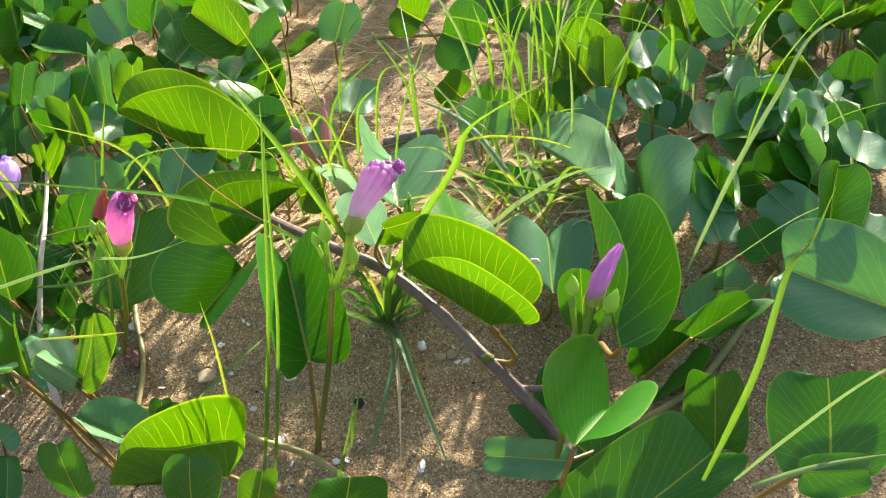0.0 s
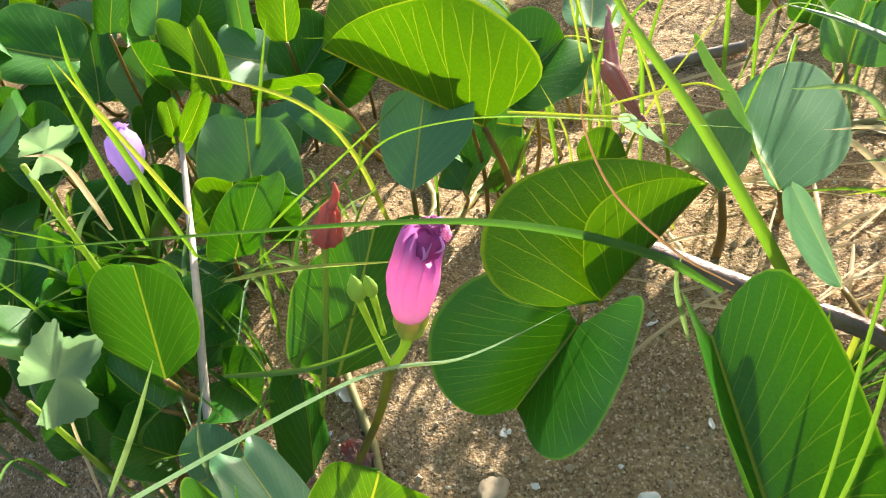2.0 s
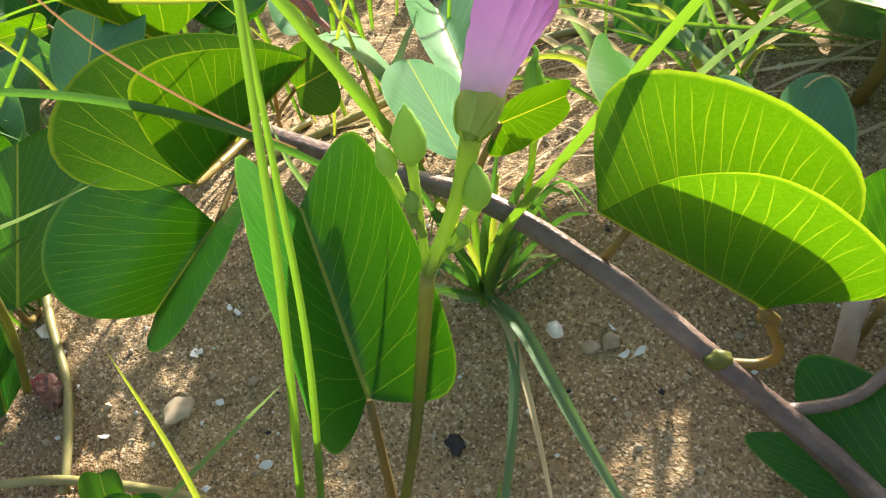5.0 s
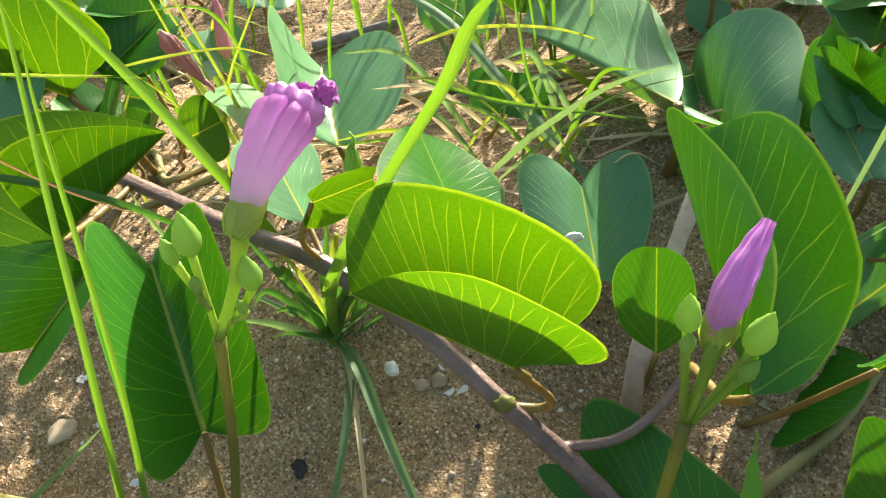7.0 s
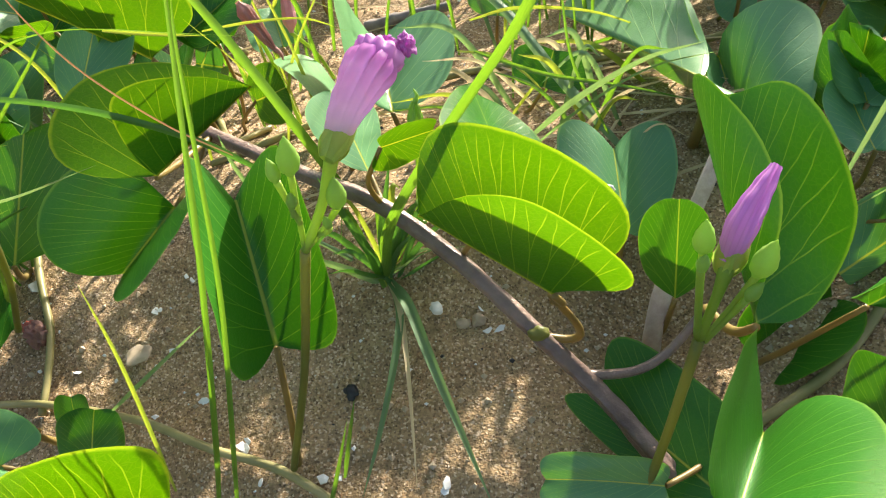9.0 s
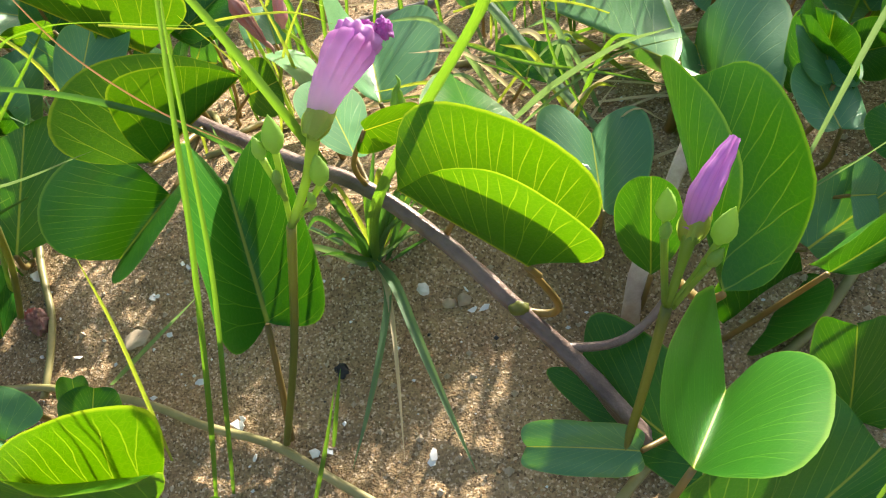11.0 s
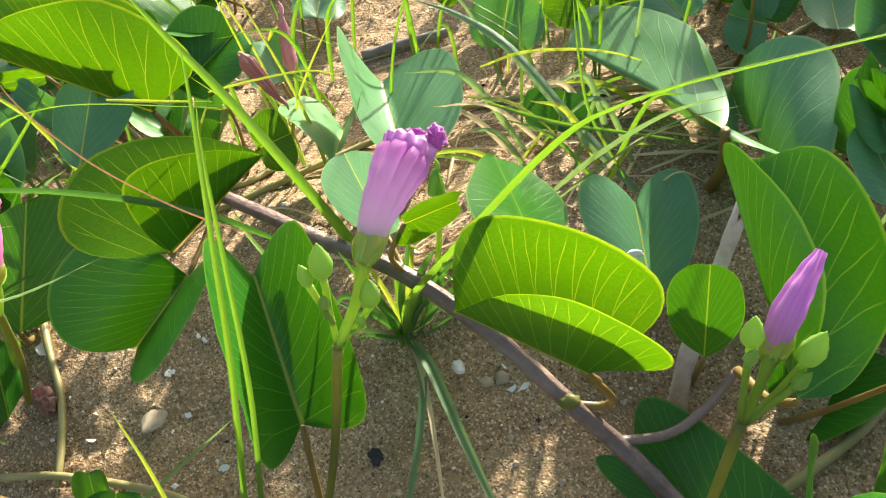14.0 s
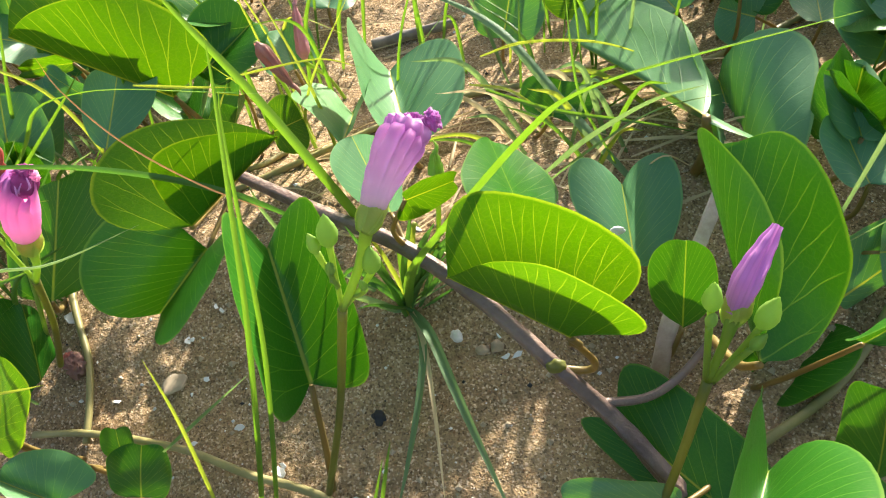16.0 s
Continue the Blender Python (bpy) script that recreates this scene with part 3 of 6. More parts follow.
leaf(main_vine, (0.1012, 0.3235, -0.0157), (0.0595, 0.3744, -0.0166), (0.0990, 0.3693, -0.0022), (0.0671, 0.3428, -0.0225), in_shade=1, cup=.04, arch=.01, wave=.02, ap=.25, bs=.2, sq=.7)
leaf(main_vine, (0.0765, 0.3280, -0.0084), (0.0323, 0.3340, -0.0113), (0.0531, 0.3370, 0.0015), (0.0518, 0.3220, -0.0171), sheen=1, cup=.05, sq=.7)
leaf(main_vine, (-0.1456, 0.6192, -0.0057), (-0.1626, 0.6221, -0.0036), (-0.1497, 0.6307, 0.0130), (-0.1581, 0.6060, -0.0184), sheen=1)
leaf(main_vine, (-0.1149, 0.5718, 0.0014), (-0.0958, 0.5717, 0.0096), (-0.0996, 0.5601, -0.0069), (-0.1109, 0.5824, 0.0187))
leaf(main_vine, (0.0497, 0.5431, 0.0193), (0.0555, 0.5554, 0.0341), (0.0729, 0.5431, 0.0240), (0.0327, 0.5517, 0.0325), in_shade=1)

# ---- flowering runner ----
stalk_vine = thing("flowering_runner", on_ground(-0.078, 0.357), "slender green-brown runner bearing one leaf and a flower stalk", "vine", "trailing vines")
part("stem", tube(((-0.2421, 0.4084, -0.0568), (-0.2075, 0.4039, -0.0516), (-0.1539, 0.3884, -0.0454), (-0.1164, 0.3715, -0.0439), (-0.0817, 0.3587, -0.0427), (-0.0500, 0.3383, -0.0424), (-0.0293, 0.3253, -0.0419)), (0.0019, 0.0021, 0.0022), 40, 9, 0.1, 8), RUNNER, stalk_vine, "green-brown runner half buried in sand")
leaf(stalk_vine, (-0.0729, 0.3810, 0.0200), (-0.0876, 0.4276, 0.0567), (-0.0467, 0.3889, 0.0573), (-0.0855, 0.3661, 0.0563), ap=0.48, bs=0.14, skew=0.01, sq=1.10, cup=-0.38, ap2=0.60, bs2=0.11, skew2=-0.05, sq2=1.10, cup2=-0.17, arch=0, wave=.035, foot=(-0.0724, 0.3580, -0.0367), in_shade=1)
leaf(stalk_vine, (-0.1824, 0.3850, -0.0438), (-0.1815, 0.3920, -0.0280), (-0.1903, 0.3880, -0.0327), (-0.1728, 0.3880, -0.0328), in_shade=1)


def flower_stalk(vine, foot, node, calyx, top, petal, limb, r=0.0085, seed=1.0, label="", barrel=False):
    """A stalk with a closed, fading trumpet flower at its end."""
    foot, node, calyx, top = (Vector(p) for p in (foot, node, calyx, top))
    mid = (foot + node) / 2 + Vector((0.002, 0.001, 0))
    stalk = part("flower_stalk", tube((foot, mid, node), (0.0017, 0.0016, 0.0019), 18, 9), OLIVE, vine, label)
    part("flower_foot", tube((node, (node + calyx) / 2 + Vector((0.0012, 0, -0.0005)), calyx), (0.0016, 0.0017, 0.0026), 12, 9), STALK, stalk)
    axis = (top - calyx).normalized()
    sepal_cup(stalk, calyx - axis * 0.005, axis, 0.0125, r * (0.66 if barrel else 0.52), seed)
    bend = Vector((-0.0012, -0.0015, 0.001))
    girth = (0.34, 0.80, 1.0, 1.06, 1.02, 0.92, 0.66) if barrel else (0.34, 0.56, 0.66, 0.78, 0.95, 1.06, 0.74)
    bm = lathe((calyx, calyx * 0.65 + top * 0.35 + bend, calyx * 0.3 + top * 0.7 + bend, top), [r * g for g in girth], 110, 9, 0.30, 44, 0.3, seed, 0.1, 2.6)
    if barrel:
        # the mouth gapes on one side, where the rim has rolled inwards
        gape, length = Vector((0.42, -0.90, 0.1)).normalized(), (top - calyx).length
        for v in bm.verts:
            h = (v.co - calyx).dot(axis) / length
            out = v.co - calyx - axis * h * length
            face = max(0.0, out.normalized().dot(gape)) if out.length > 1e-6 else 0.0
            f = min(1.0, max(0.0, (h - 0.52) / 0.48))
            v.co -= axis * length * 0.32 * face ** 3 * f
            v.co += gape * r * 0.10 * face * f
    part("corolla", bm, petal, stalk, "closed fading trumpet flower")
    if barrel:
        inner = r * 0.86
        part("folded_rim", lathe((top - axis * r * 1.5, top - axis * r * 0.8, top - axis * r * 0.25, top - axis * r * 0.05), (inner * 0.5, inner * 0.9, inner * 0.96, inner * 0.90, inner * 0.6, inner * 0.1), 90, 7, 0.22, 30, 0.6, seed + 3, 0.16), limb, stalk, "plum-coloured throat with the rim rolled inwards")
        for k, (dx, low, high) in enumerate(((-0.05, 1.25, 0.25), (0.32, 1.15, 0.35), (0.62, 1.0, 0.10))):
            side = Vector((dx, -0.80 + 0.25 * dx, 0.15)) * r
            bow = Vector((0.16 * (-1) ** k, -0.12, 0.0)) * r
            part("petal_rib", tube((top - axis * r * low + side * 0.70, top - axis * r * (low + high) / 2 + side * 1.02 + bow, top - axis * r * high + side * 0.95), (r * 0.02, r * 0.07, r * 0.04), 12, 6), FOLDS, stalk, "pale folded petal rib")
        part("withered_limb", crumple(top + axis * r * 0.02 + Vector((r * 0.25, 0, 0)), axis, r * 0.50, seed), limb, stalk, "crumpled purple flower rim")
        part("withered_curl", crumple(top - axis * r * 0.30 + Vector((r * 0.80, -r * 0.1, 0.0)), (1, 0, 0.4), r * 0.34, seed + 2), petal, stalk, "rolled petal tip")
        return stalk
    part("folded_rim", lathe((top - axis * r * 0.45, top, top + axis * r * 0.3, top + axis * r * 0.2), (r * 0.86, r * 0.95, r * 0.92, r * 0.72, r * 0.3, r * 0.08), 120, 11, 0.30, 30, 0.6, seed + 3, 0.16), FOLDS, stalk, "petal rim gathered into folds")
    part("withered_limb", crumple(top + axis * r * 0.22 + Vector((r * 0.15, 0.0, 0.0)), axis, r * 0.62, seed), limb, stalk, "crumpled purple flower rim")
    part("withered_curl", crumple(top + axis * r * 0.35 + Vector((r * 0.85, 0.0, 0.0)), (1, 0, 0.4), r * 0.52, seed + 2), limb, stalk, "rolled purple petal tip")
    return stalk


main_flower = flower_stalk(stalk_vine, (-0.0746, 0.3570, -0.0385), (-0.0457, 0.3680, 0.0884), (-0.0305, 0.3760, 0.1256), (-0.0162, 0.4040, 0.1386), PINK, PURPLE, seed=1.0, r=0.0083, label="upright green flower stalk with a pink flower and buds")
small_bud(main_flower, (-0.0457, 0.3680, 0.0884), (-0.0448, 0.3720, 0.1186), (0.05, 0.1, 1), 0.014, 1.0)
small_bud(main_flower, (-0.0457, 0.3680, 0.0884), (-0.0327, 0.3720, 0.1037), (0.05, 0.0, 1), 0.013, 2.0)
small_bud(main_flower, (-0.0450, 0.3690, 0.1001), (-0.0493, 0.3710, 0.1168), (-0.15, 0.1, 1), 0.009, 3.0)
small_bud(main_flower, (-0.0466, 0.3690, 0.1029), (-0.0464, 0.3700, 0.1067), (0.1, -0.1, 1), 0.007, 4.0)
small_bud(main_flower, (-0.0405, 0.3694, 0.0940), (-0.0361, 0.3690, 0.0976), (-0.1, -0.1, 1), 0.006, 5.0)

# ---- vine to the right ----
right_vine = thing("trailing_vine", on_ground(0.15, 0.36), "trailing vine with glossy leaves darkened for shade and a violet bud", "vine", "trailing vines")
part("stem", tube((on_ground(0.05, 0.30, 0.001), on_ground(0.10, 0.345, 0.003), on_ground(0.16, 0.38, 0.004), on_ground(0.22, 0.45, 0.003), on_ground(0.30, 0.55, 0.002)), (0.0022, 0.0024, 0.002), 40, 9, 0.1, 4), RUNNER, right_vine)
leaf(right_vine, (0.1051, 0.3572, 0.0516), (0.0954, 0.4348, 0.0898), (0.1059, 0.3837, 0.1001), (0.1373, 0.3809, 0.0816), ap=0.11, bs=-0.04, skew=-0.22, sq=0.78, cup=0.40, ap2=0.18, bs2=-0.05, skew2=0.22, sq2=0.62, cup2=0.40, arch=0, wave=.035, in_shade=1, foot=(0.1009, 0.3900, 0.0190))
leaf(right_vine, (0.1329, 0.3929, -0.0235), (0.1620, 0.4077, -0.0024), (0.1256, 0.3996, 0.0143), (0.1515, 0.3721, 0.0071), ap=0.28, bs=0.07, skew=-0.12, sq=0.82, cup=0.01, ap2=0.18, bs2=0.25, skew2=-0.03, sq2=0.86, cup2=-0.07, arch=0, wave=.035, in_shade=1, foot=(0.1500, 0.4200, -0.0250))
leaf(right_vine, (0.0736, 0.2760, 0.0763), (0.0943, 0.3117, 0.0578), (0.0737, 0.3012, 0.1229), (0.1069, 0.2782, 0.1047), ap=0.39, bs=0.43, skew=-0.27, sq=1.00, cup=0.11, ap2=0.28, bs2=0.53, skew2=-0.12, sq2=1.10, cup2=-0.24, arch=0, wave=.035, in_shade=1)
leaf(right_vine, (0.1601, 0.4071, 0.0157), (0.1933, 0.4187, 0.0380), (0.1637, 0.4231, 0.0421), (0.1951, 0.4257, 0.0112), ap=0.10, bs=0.13, skew=-0.01, sq=0.80, cup=0.10, ap2=0.14, bs2=0.20, skew2=-0.22, sq2=0.79, cup2=-0.34, arch=0, wave=.035, sheen=1)
leaf(right_vine, (0.2439, 0.3600, 0.0719), (0.1979, 0.3950, 0.0711), (0.2230, 0.4000, 0.0990), (0.2026, 0.3550, 0.0660), sheen=1, cup=.1)
leaf(right_vine, (0.1433, 0.3600, 0.0550), (0.1734, 0.3700, 0.0726), (0.1415, 0.3500, 0.0860), (0.1728, 0.3600, 0.0701), in_shade=1)
leaf(right_vine, (0.1944, 0.2850, 0.0382), (0.1945, 0.3150, 0.0735), (0.1643, 0.3000, 0.0619), (0.2244, 0.3000, 0.0605), in_shade=1, sq=.65)
leaf(right_vine, (0.1623, 0.2550, 0.0874), (0.1899, 0.2570, 0.0860), (0.1771, 0.2620, 0.0906), (0.1756, 0.2480, 0.0779), in_shade=1)
leaf(right_vine, (0.1592, 0.3350, -0.0113), (0.1564, 0.3520, 0.0336), (0.1408, 0.3470, 0.0114), (0.1764, 0.3450, 0.0106), in_shade=1, sq=.6)
leaf(right_vine, (0.2581, 0.4727, 0.0860), (0.2694, 0.4971, 0.0914), (0.2780, 0.4763, 0.0848), (0.2501, 0.4871, 0.0982), sheen=1)
leaf(right_vine, (0.2483, 0.4952, 0.0643), (0.2314, 0.4994, 0.0673), (0.2464, 0.5080, 0.0841), (0.2339, 0.4809, 0.0524))
leaf(right_vine, (0.2246, 0.4143, 0.0814), (0.2317, 0.4395, 0.1067), (0.2437, 0.4157, 0.0996), (0.2145, 0.4185, 0.1051), in_shade=1)
leaf(right_vine, (0.2318, 0.4470, 0.0554), (0.2118, 0.4739, 0.0640), (0.2355, 0.4666, 0.0686), (0.2084, 0.4515, 0.0532), sheen=1)
leaf(right_vine, (0.2499, 0.4201, 0.0547), (0.2652, 0.4537, 0.0619), (0.2720, 0.4290, 0.0536), (0.2436, 0.4399, 0.0673), sheen=1)
leaf(right_vine, (0.1797, 0.4667, 0.0573), (0.1850, 0.5073, 0.0674), (0.1959, 0.4824, 0.0626), (0.1691, 0.4880, 0.0651), sheen=1)
leaf(right_vine, (0.1779, 0.4454, 0.0494), (0.1746, 0.4803, 0.0586), (0.1906, 0.4611, 0.0565), (0.1624, 0.4597, 0.0556), sheen=1)
leaf(right_vine, (0.2002, 0.4982, 0.0503), (0.2165, 0.4994, 0.0524), (0.2110, 0.4852, 0.0424), (0.2063, 0.5061, 0.0656), in_shade=1)
leaf(right_vine, (0.2058, 0.4370, 0.0436), (0.1953, 0.4503, 0.0577), (0.2126, 0.4479, 0.0556), (0.1885, 0.4387, 0.0462), in_shade=1)
leaf(right_vine, (0.1746, 0.4153, 0.0381), (0.1853, 0.4157, 0.0374), (0.1797, 0.4035, 0.0271), (0.1805, 0.4248, 0.0508), sheen=1)
bud_stalk = part("flower_stalk", tube(((0.0657, 0.3250, -0.0461), (0.0750, 0.3350, 0.0128), (0.0827, 0.3470, 0.0580)), (0.0020, 0.0018, 0.0021), 18, 9), OLIVE, right_vine, "green stalk with a furled violet bud")
part("flower_foot", tube(((0.0827, 0.3470, 0.0580), (0.0859, 0.3500, 0.0756), (0.0885, 0.3540, 0.0863)), (0.0016, 0.0017, 0.0028), 12, 9), STALK, bud_stalk)
sepal_cup(bud_stalk, (0.0879, 0.3540, 0.0823), (0.30, 0.40, 0.9), 0.0135, 0.0046, 0.4)
part("furled_bud", lathe(((0.0884, 0.3550, 0.0879), (0.0937, 0.3620, 0.0998), (0.1036, 0.3730, 0.1103)), (0.0030, 0.0044, 0.0046, 0.0039, 0.0028, 0.0015), 60, 5, 0.36, 34, 2.6, 2.0), BUD, bud_stalk, "tightly twisted violet flower bud")
small_bud(bud_stalk, (0.0822, 0.3470, 0.0586), (0.0782, 0.3500, 0.0978), (-0.05, 0.1, 1), 0.013, 6.0)
small_bud(bud_stalk, (0.0838, 0.3470, 0.0569), (0.0960, 0.3490, 0.0868), (0.25, 0.1, 1), 0.015, 7.0)
small_bud(bud_stalk, (0.0848, 0.3470, 0.0568), (0.0933, 0.3450, 0.0805), (0.35, 0.0, 0.8), 0.009, 8.0)
small_bud(bud_stalk, (0.0816, 0.3470, 0.0602), (0.0776, 0.3470, 0.0932), (0.05, -0.1, 1), 0.008, 9.0)

# ---- vine to the left ----
left_vine = thing("trailing_vine", on_ground(-0.22, 0.50), "trailing vine with upright green leaves and a rose flower", "vine", "trailing vines")
part("stem", tube((on_ground(-0.21, 0.40, 0.002), on_ground(-0.215, 0.44, 0.003), on_ground(-0.24, 0.52, 0.003), on_ground(-0.2, 0.62, 0.002), on_ground(-0.3, 0.75, 0.002)), (0.002, 0.0022, 0.002), 40, 9, 0.1, 9), RUNNER, left_vine)
leaf(left_vine, (-0.1631, 0.5648, 0.0382), (-0.2228, 0.5450, 0.0986), (-0.1649, 0.5666, 0.1029), (-0.1788, 0.5888, 0.1015), ap=-0.02, bs=0.20, skew=-0.22, sq=0.69, cup=0.19, ap2=0.08, bs2=0.20, skew2=-0.16, sq2=0.79, cup2=0.10, arch=0, wave=.035)
leaf(left_vine, (-0.2304, 0.4667, -0.0162), (-0.2058, 0.4940, 0.0470), (-0.2474, 0.4870, 0.0178), (-0.1854, 0.4804, 0.0227), ap=-0.10, bs=0.11, skew=-0.11, sq=0.82, cup=0.15, ap2=0.10, bs2=0.01, skew2=-0.12, sq2=0.79, cup2=0.22, arch=0, wave=.035, in_shade=1)
leaf(left_vine, (-0.1938, 0.5272, 0.0363), (-0.1884, 0.5678, 0.0581), (-0.2095, 0.5541, 0.0502), (-0.1659, 0.5510, 0.0498), ap=0.00, bs=0.01, skew=0.17, sq=0.82, cup=0.13, ap2=0.10, bs2=-0.10, skew2=0.14, sq2=0.82, cup2=0.06, arch=0, wave=.035, sheen=1)
leaf(left_vine, (-0.2934, 0.5800, -0.0232), (-0.2952, 0.6150, 0.0147), (-0.3185, 0.5900, 0.0077), (-0.2668, 0.6000, -0.0091), sheen=1)
leaf(left_vine, (-0.2879, 0.5300, -0.0046), (-0.2667, 0.5400, 0.0348), (-0.2928, 0.5300, 0.0167), (-0.2576, 0.5300, 0.0281), in_shade=1)
leaf(left_vine, (-0.5106, 0.9200, -0.0352), (-0.5367, 0.9342, -0.0168), (-0.5051, 0.9340, -0.0055), (-0.5409, 0.9078, -0.0359))
leaf(left_vine, (-0.4372, 0.8195, -0.0548), (-0.4524, 0.8512, -0.0226), (-0.4219, 0.8339, -0.0278), (-0.4671, 0.8306, -0.0443), in_shade=1)
leaf(left_vine, (-0.4495, 0.8587, -0.0586), (-0.4395, 0.8943, -0.0505), (-0.4197, 0.8655, -0.0579), (-0.4682, 0.8760, -0.0415), sheen=1)
leaf(left_vine, (-0.4637, 0.9607, -0.0559), (-0.4370, 0.9726, -0.0278), (-0.4265, 0.9488, -0.0541), (-0.4737, 0.9783, -0.0244), in_shade=1)
leaf(left_vine, (-0.3700, 0.8266, -0.0329), (-0.3760, 0.8528, -0.0010), (-0.3510, 0.8347, -0.0086), (-0.3941, 0.8361, -0.0179), sheen=1)
leaf(left_vine, (-0.3730, 0.8784, -0.0517), (-0.3577, 0.8910, -0.0306), (-0.3454, 0.8709, -0.0451), (-0.3841, 0.8861, -0.0268), in_shade=1)
leaf(left_vine, (-0.3729, 0.7513, -0.0407), (-0.3886, 0.7721, -0.0209), (-0.3602, 0.7681, -0.0218), (-0.4010, 0.7525, -0.0374), in_shade=1)
leaf(left_vine, (-0.3023, 0.7003, -0.0386), (-0.2840, 0.7091, -0.0380), (-0.2875, 0.6899, -0.0462), (-0.2983, 0.7142, -0.0259), sheen=1)
leaf(left_vine, (-0.3039, 0.7029, -0.0516), (-0.2884, 0.7026, -0.0484), (-0.2928, 0.6840, -0.0592), (-0.2985, 0.7094, -0.0306), in_shade=1)
leaf(left_vine, (-0.3593, 0.6766, -0.0630), (-0.3543, 0.7160, -0.0536), (-0.3319, 0.6893, -0.0590), (-0.3809, 0.6951, -0.0507), sheen=1)
leaf(left_vine, (-0.3090, 0.5675, -0.0282), (-0.2993, 0.5822, -0.0007), (-0.2839, 0.5655, -0.0142), (-0.3234, 0.5734, -0.0054))
leaf(left_vine, (-0.4633, 0.7561, -0.0651), (-0.4716, 0.7969, -0.0313), (-0.4435, 0.7770, -0.0441), (-0.4910, 0.7722, -0.0491), in_shade=1)
leaf(left_vine, (-0.4536, 0.7775, -0.0799), (-0.4450, 0.7949, -0.0445), (-0.4284, 0.7833, -0.0655), (-0.4701, 0.7876, -0.0578))
leaf(left_vine, (-0.5127, 0.8385, -0.0595), (-0.4935, 0.8680, -0.0542), (-0.4833, 0.8369, -0.0655), (-0.5222, 0.8620, -0.0418), sheen=1)
leaf(left_vine, (-0.5833, 1.0731, -0.0620), (-0.5754, 1.0922, -0.0309), (-0.5447, 1.0701, -0.0450), (-0.6127, 1.0816, -0.0364), in_shade=1)
leaf(left_vine, (-0.5063, 1.0626, -0.0583), (-0.5233, 1.0807, -0.0316), (-0.4943, 1.0740, -0.0328), (-0.5348, 1.0643, -0.0529))
leaf(left_vine, (-0.3166, 0.9049, -0.0217), (-0.3227, 0.9413, -0.0118), (-0.3047, 0.9212, -0.0123), (-0.3339, 0.9175, -0.0148), sheen=1)
leaf(left_vine, (-0.3449, 0.9052, -0.0474), (-0.3259, 0.9074, -0.0362), (-0.3255, 0.8891, -0.0500), (-0.3448, 0.9176, -0.0285), in_shade=1)
leaf(left_vine, (-0.4023, 0.9728, -0.0324), (-0.4016, 1.0002, -0.0083), (-0.3801, 0.9765, -0.0126), (-0.4224, 0.9825, -0.0161), sheen=1)
leaf(left_vine, (-0.3247, 0.6350, -0.0674), (-0.3083, 0.6490, -0.0090), (-0.3423, 0.6380, -0.0176), (-0.2775, 0.6410, -0.0269), sheen=1, sq=.72, cup=.12)
leaf(left_vine, (-0.3261, 0.6600, 0.0002), (-0.3349, 0.6740, 0.0388), (-0.3502, 0.6630, 0.0314), (-0.3166, 0.6660, 0.0297), sq=.75, cup=.3)
leaf(left_vine, (-0.2431, 0.6300, -0.0123), (-0.2760, 0.6440, 0.0084), (-0.2670, 0.6330, -0.0114), (-0.2528, 0.6360, 0.0068), sheen=1, sq=.75, cup=.2)
leaf(left_vine, (-0.2592, 0.6500, 0.0090), (-0.3051, 0.6640, -0.0038), (-0.2787, 0.6530, 0.0137), (-0.2849, 0.6560, -0.0041), sq=.7, cup=.15)
leaf(left_vine, (-0.3793, 0.7200, 0.0093), (-0.3704, 0.7340, 0.0366), (-0.3898, 0.7230, 0.0268), (-0.3588, 0.7260, 0.0216), sheen=1, sq=.8, cup=.15)
leaf(left_vine, (-0.4094, 0.7200, 0.0116), (-0.3970, 0.7340, 0.0455), (-0.4119, 0.7230, 0.0354), (-0.3858, 0.7260, 0.0349), in_shade=1, sq=.7, cup=.2)
leaf(left_vine, (-0.4096, 0.7000, -0.0644), (-0.4052, 0.7140, -0.0435), (-0.4149, 0.7030, -0.0482), (-0.3954, 0.7060, -0.0527), in_shade=1, sq=.8, cup=.15)
leaf(left_vine, (-0.2850, 0.6900, 0.0141), (-0.2793, 0.7040, 0.0553), (-0.2958, 0.6930, 0.0448), (-0.2697, 0.6960, 0.0477), sq=.75, cup=.25)
leaf(left_vine, (-0.3161, 0.7000, 0.0022), (-0.3137, 0.7140, 0.0572), (-0.3172, 0.7030, 0.0600), (-0.3053, 0.7060, 0.0342), sheen=1, sq=.7, cup=.3)
leaf(left_vine, (-0.3569, 0.7300, 0.0038), (-0.3411, 0.7440, 0.0358), (-0.3636, 0.7330, 0.0241), (-0.3261, 0.7360, 0.0183), in_shade=1, sq=.75, cup=.2)
rose = flower_stalk(left_vine, (-0.2187, 0.4300, -0.0243), (-0.1917, 0.4220, 0.0538), (-0.1812, 0.4200, 0.0797), (-0.1728, 0.4300, 0.1115), ROSE, PLUM, r=0.0074, seed=4.0, barrel=True, label="green stalk with a rose-pink wilting flower")
small_bud(rose, (-0.1917, 0.4220, 0.0538), (-0.1963, 0.4240, 0.0867), (-0.05, 0.1, 1), 0.011, 1.5)
small_bud(rose, (-0.1913, 0.4230, 0.0709), (-0.1924, 0.4260, 0.0861), (-0.1, 0.1, 1), 0.009, 2.5)

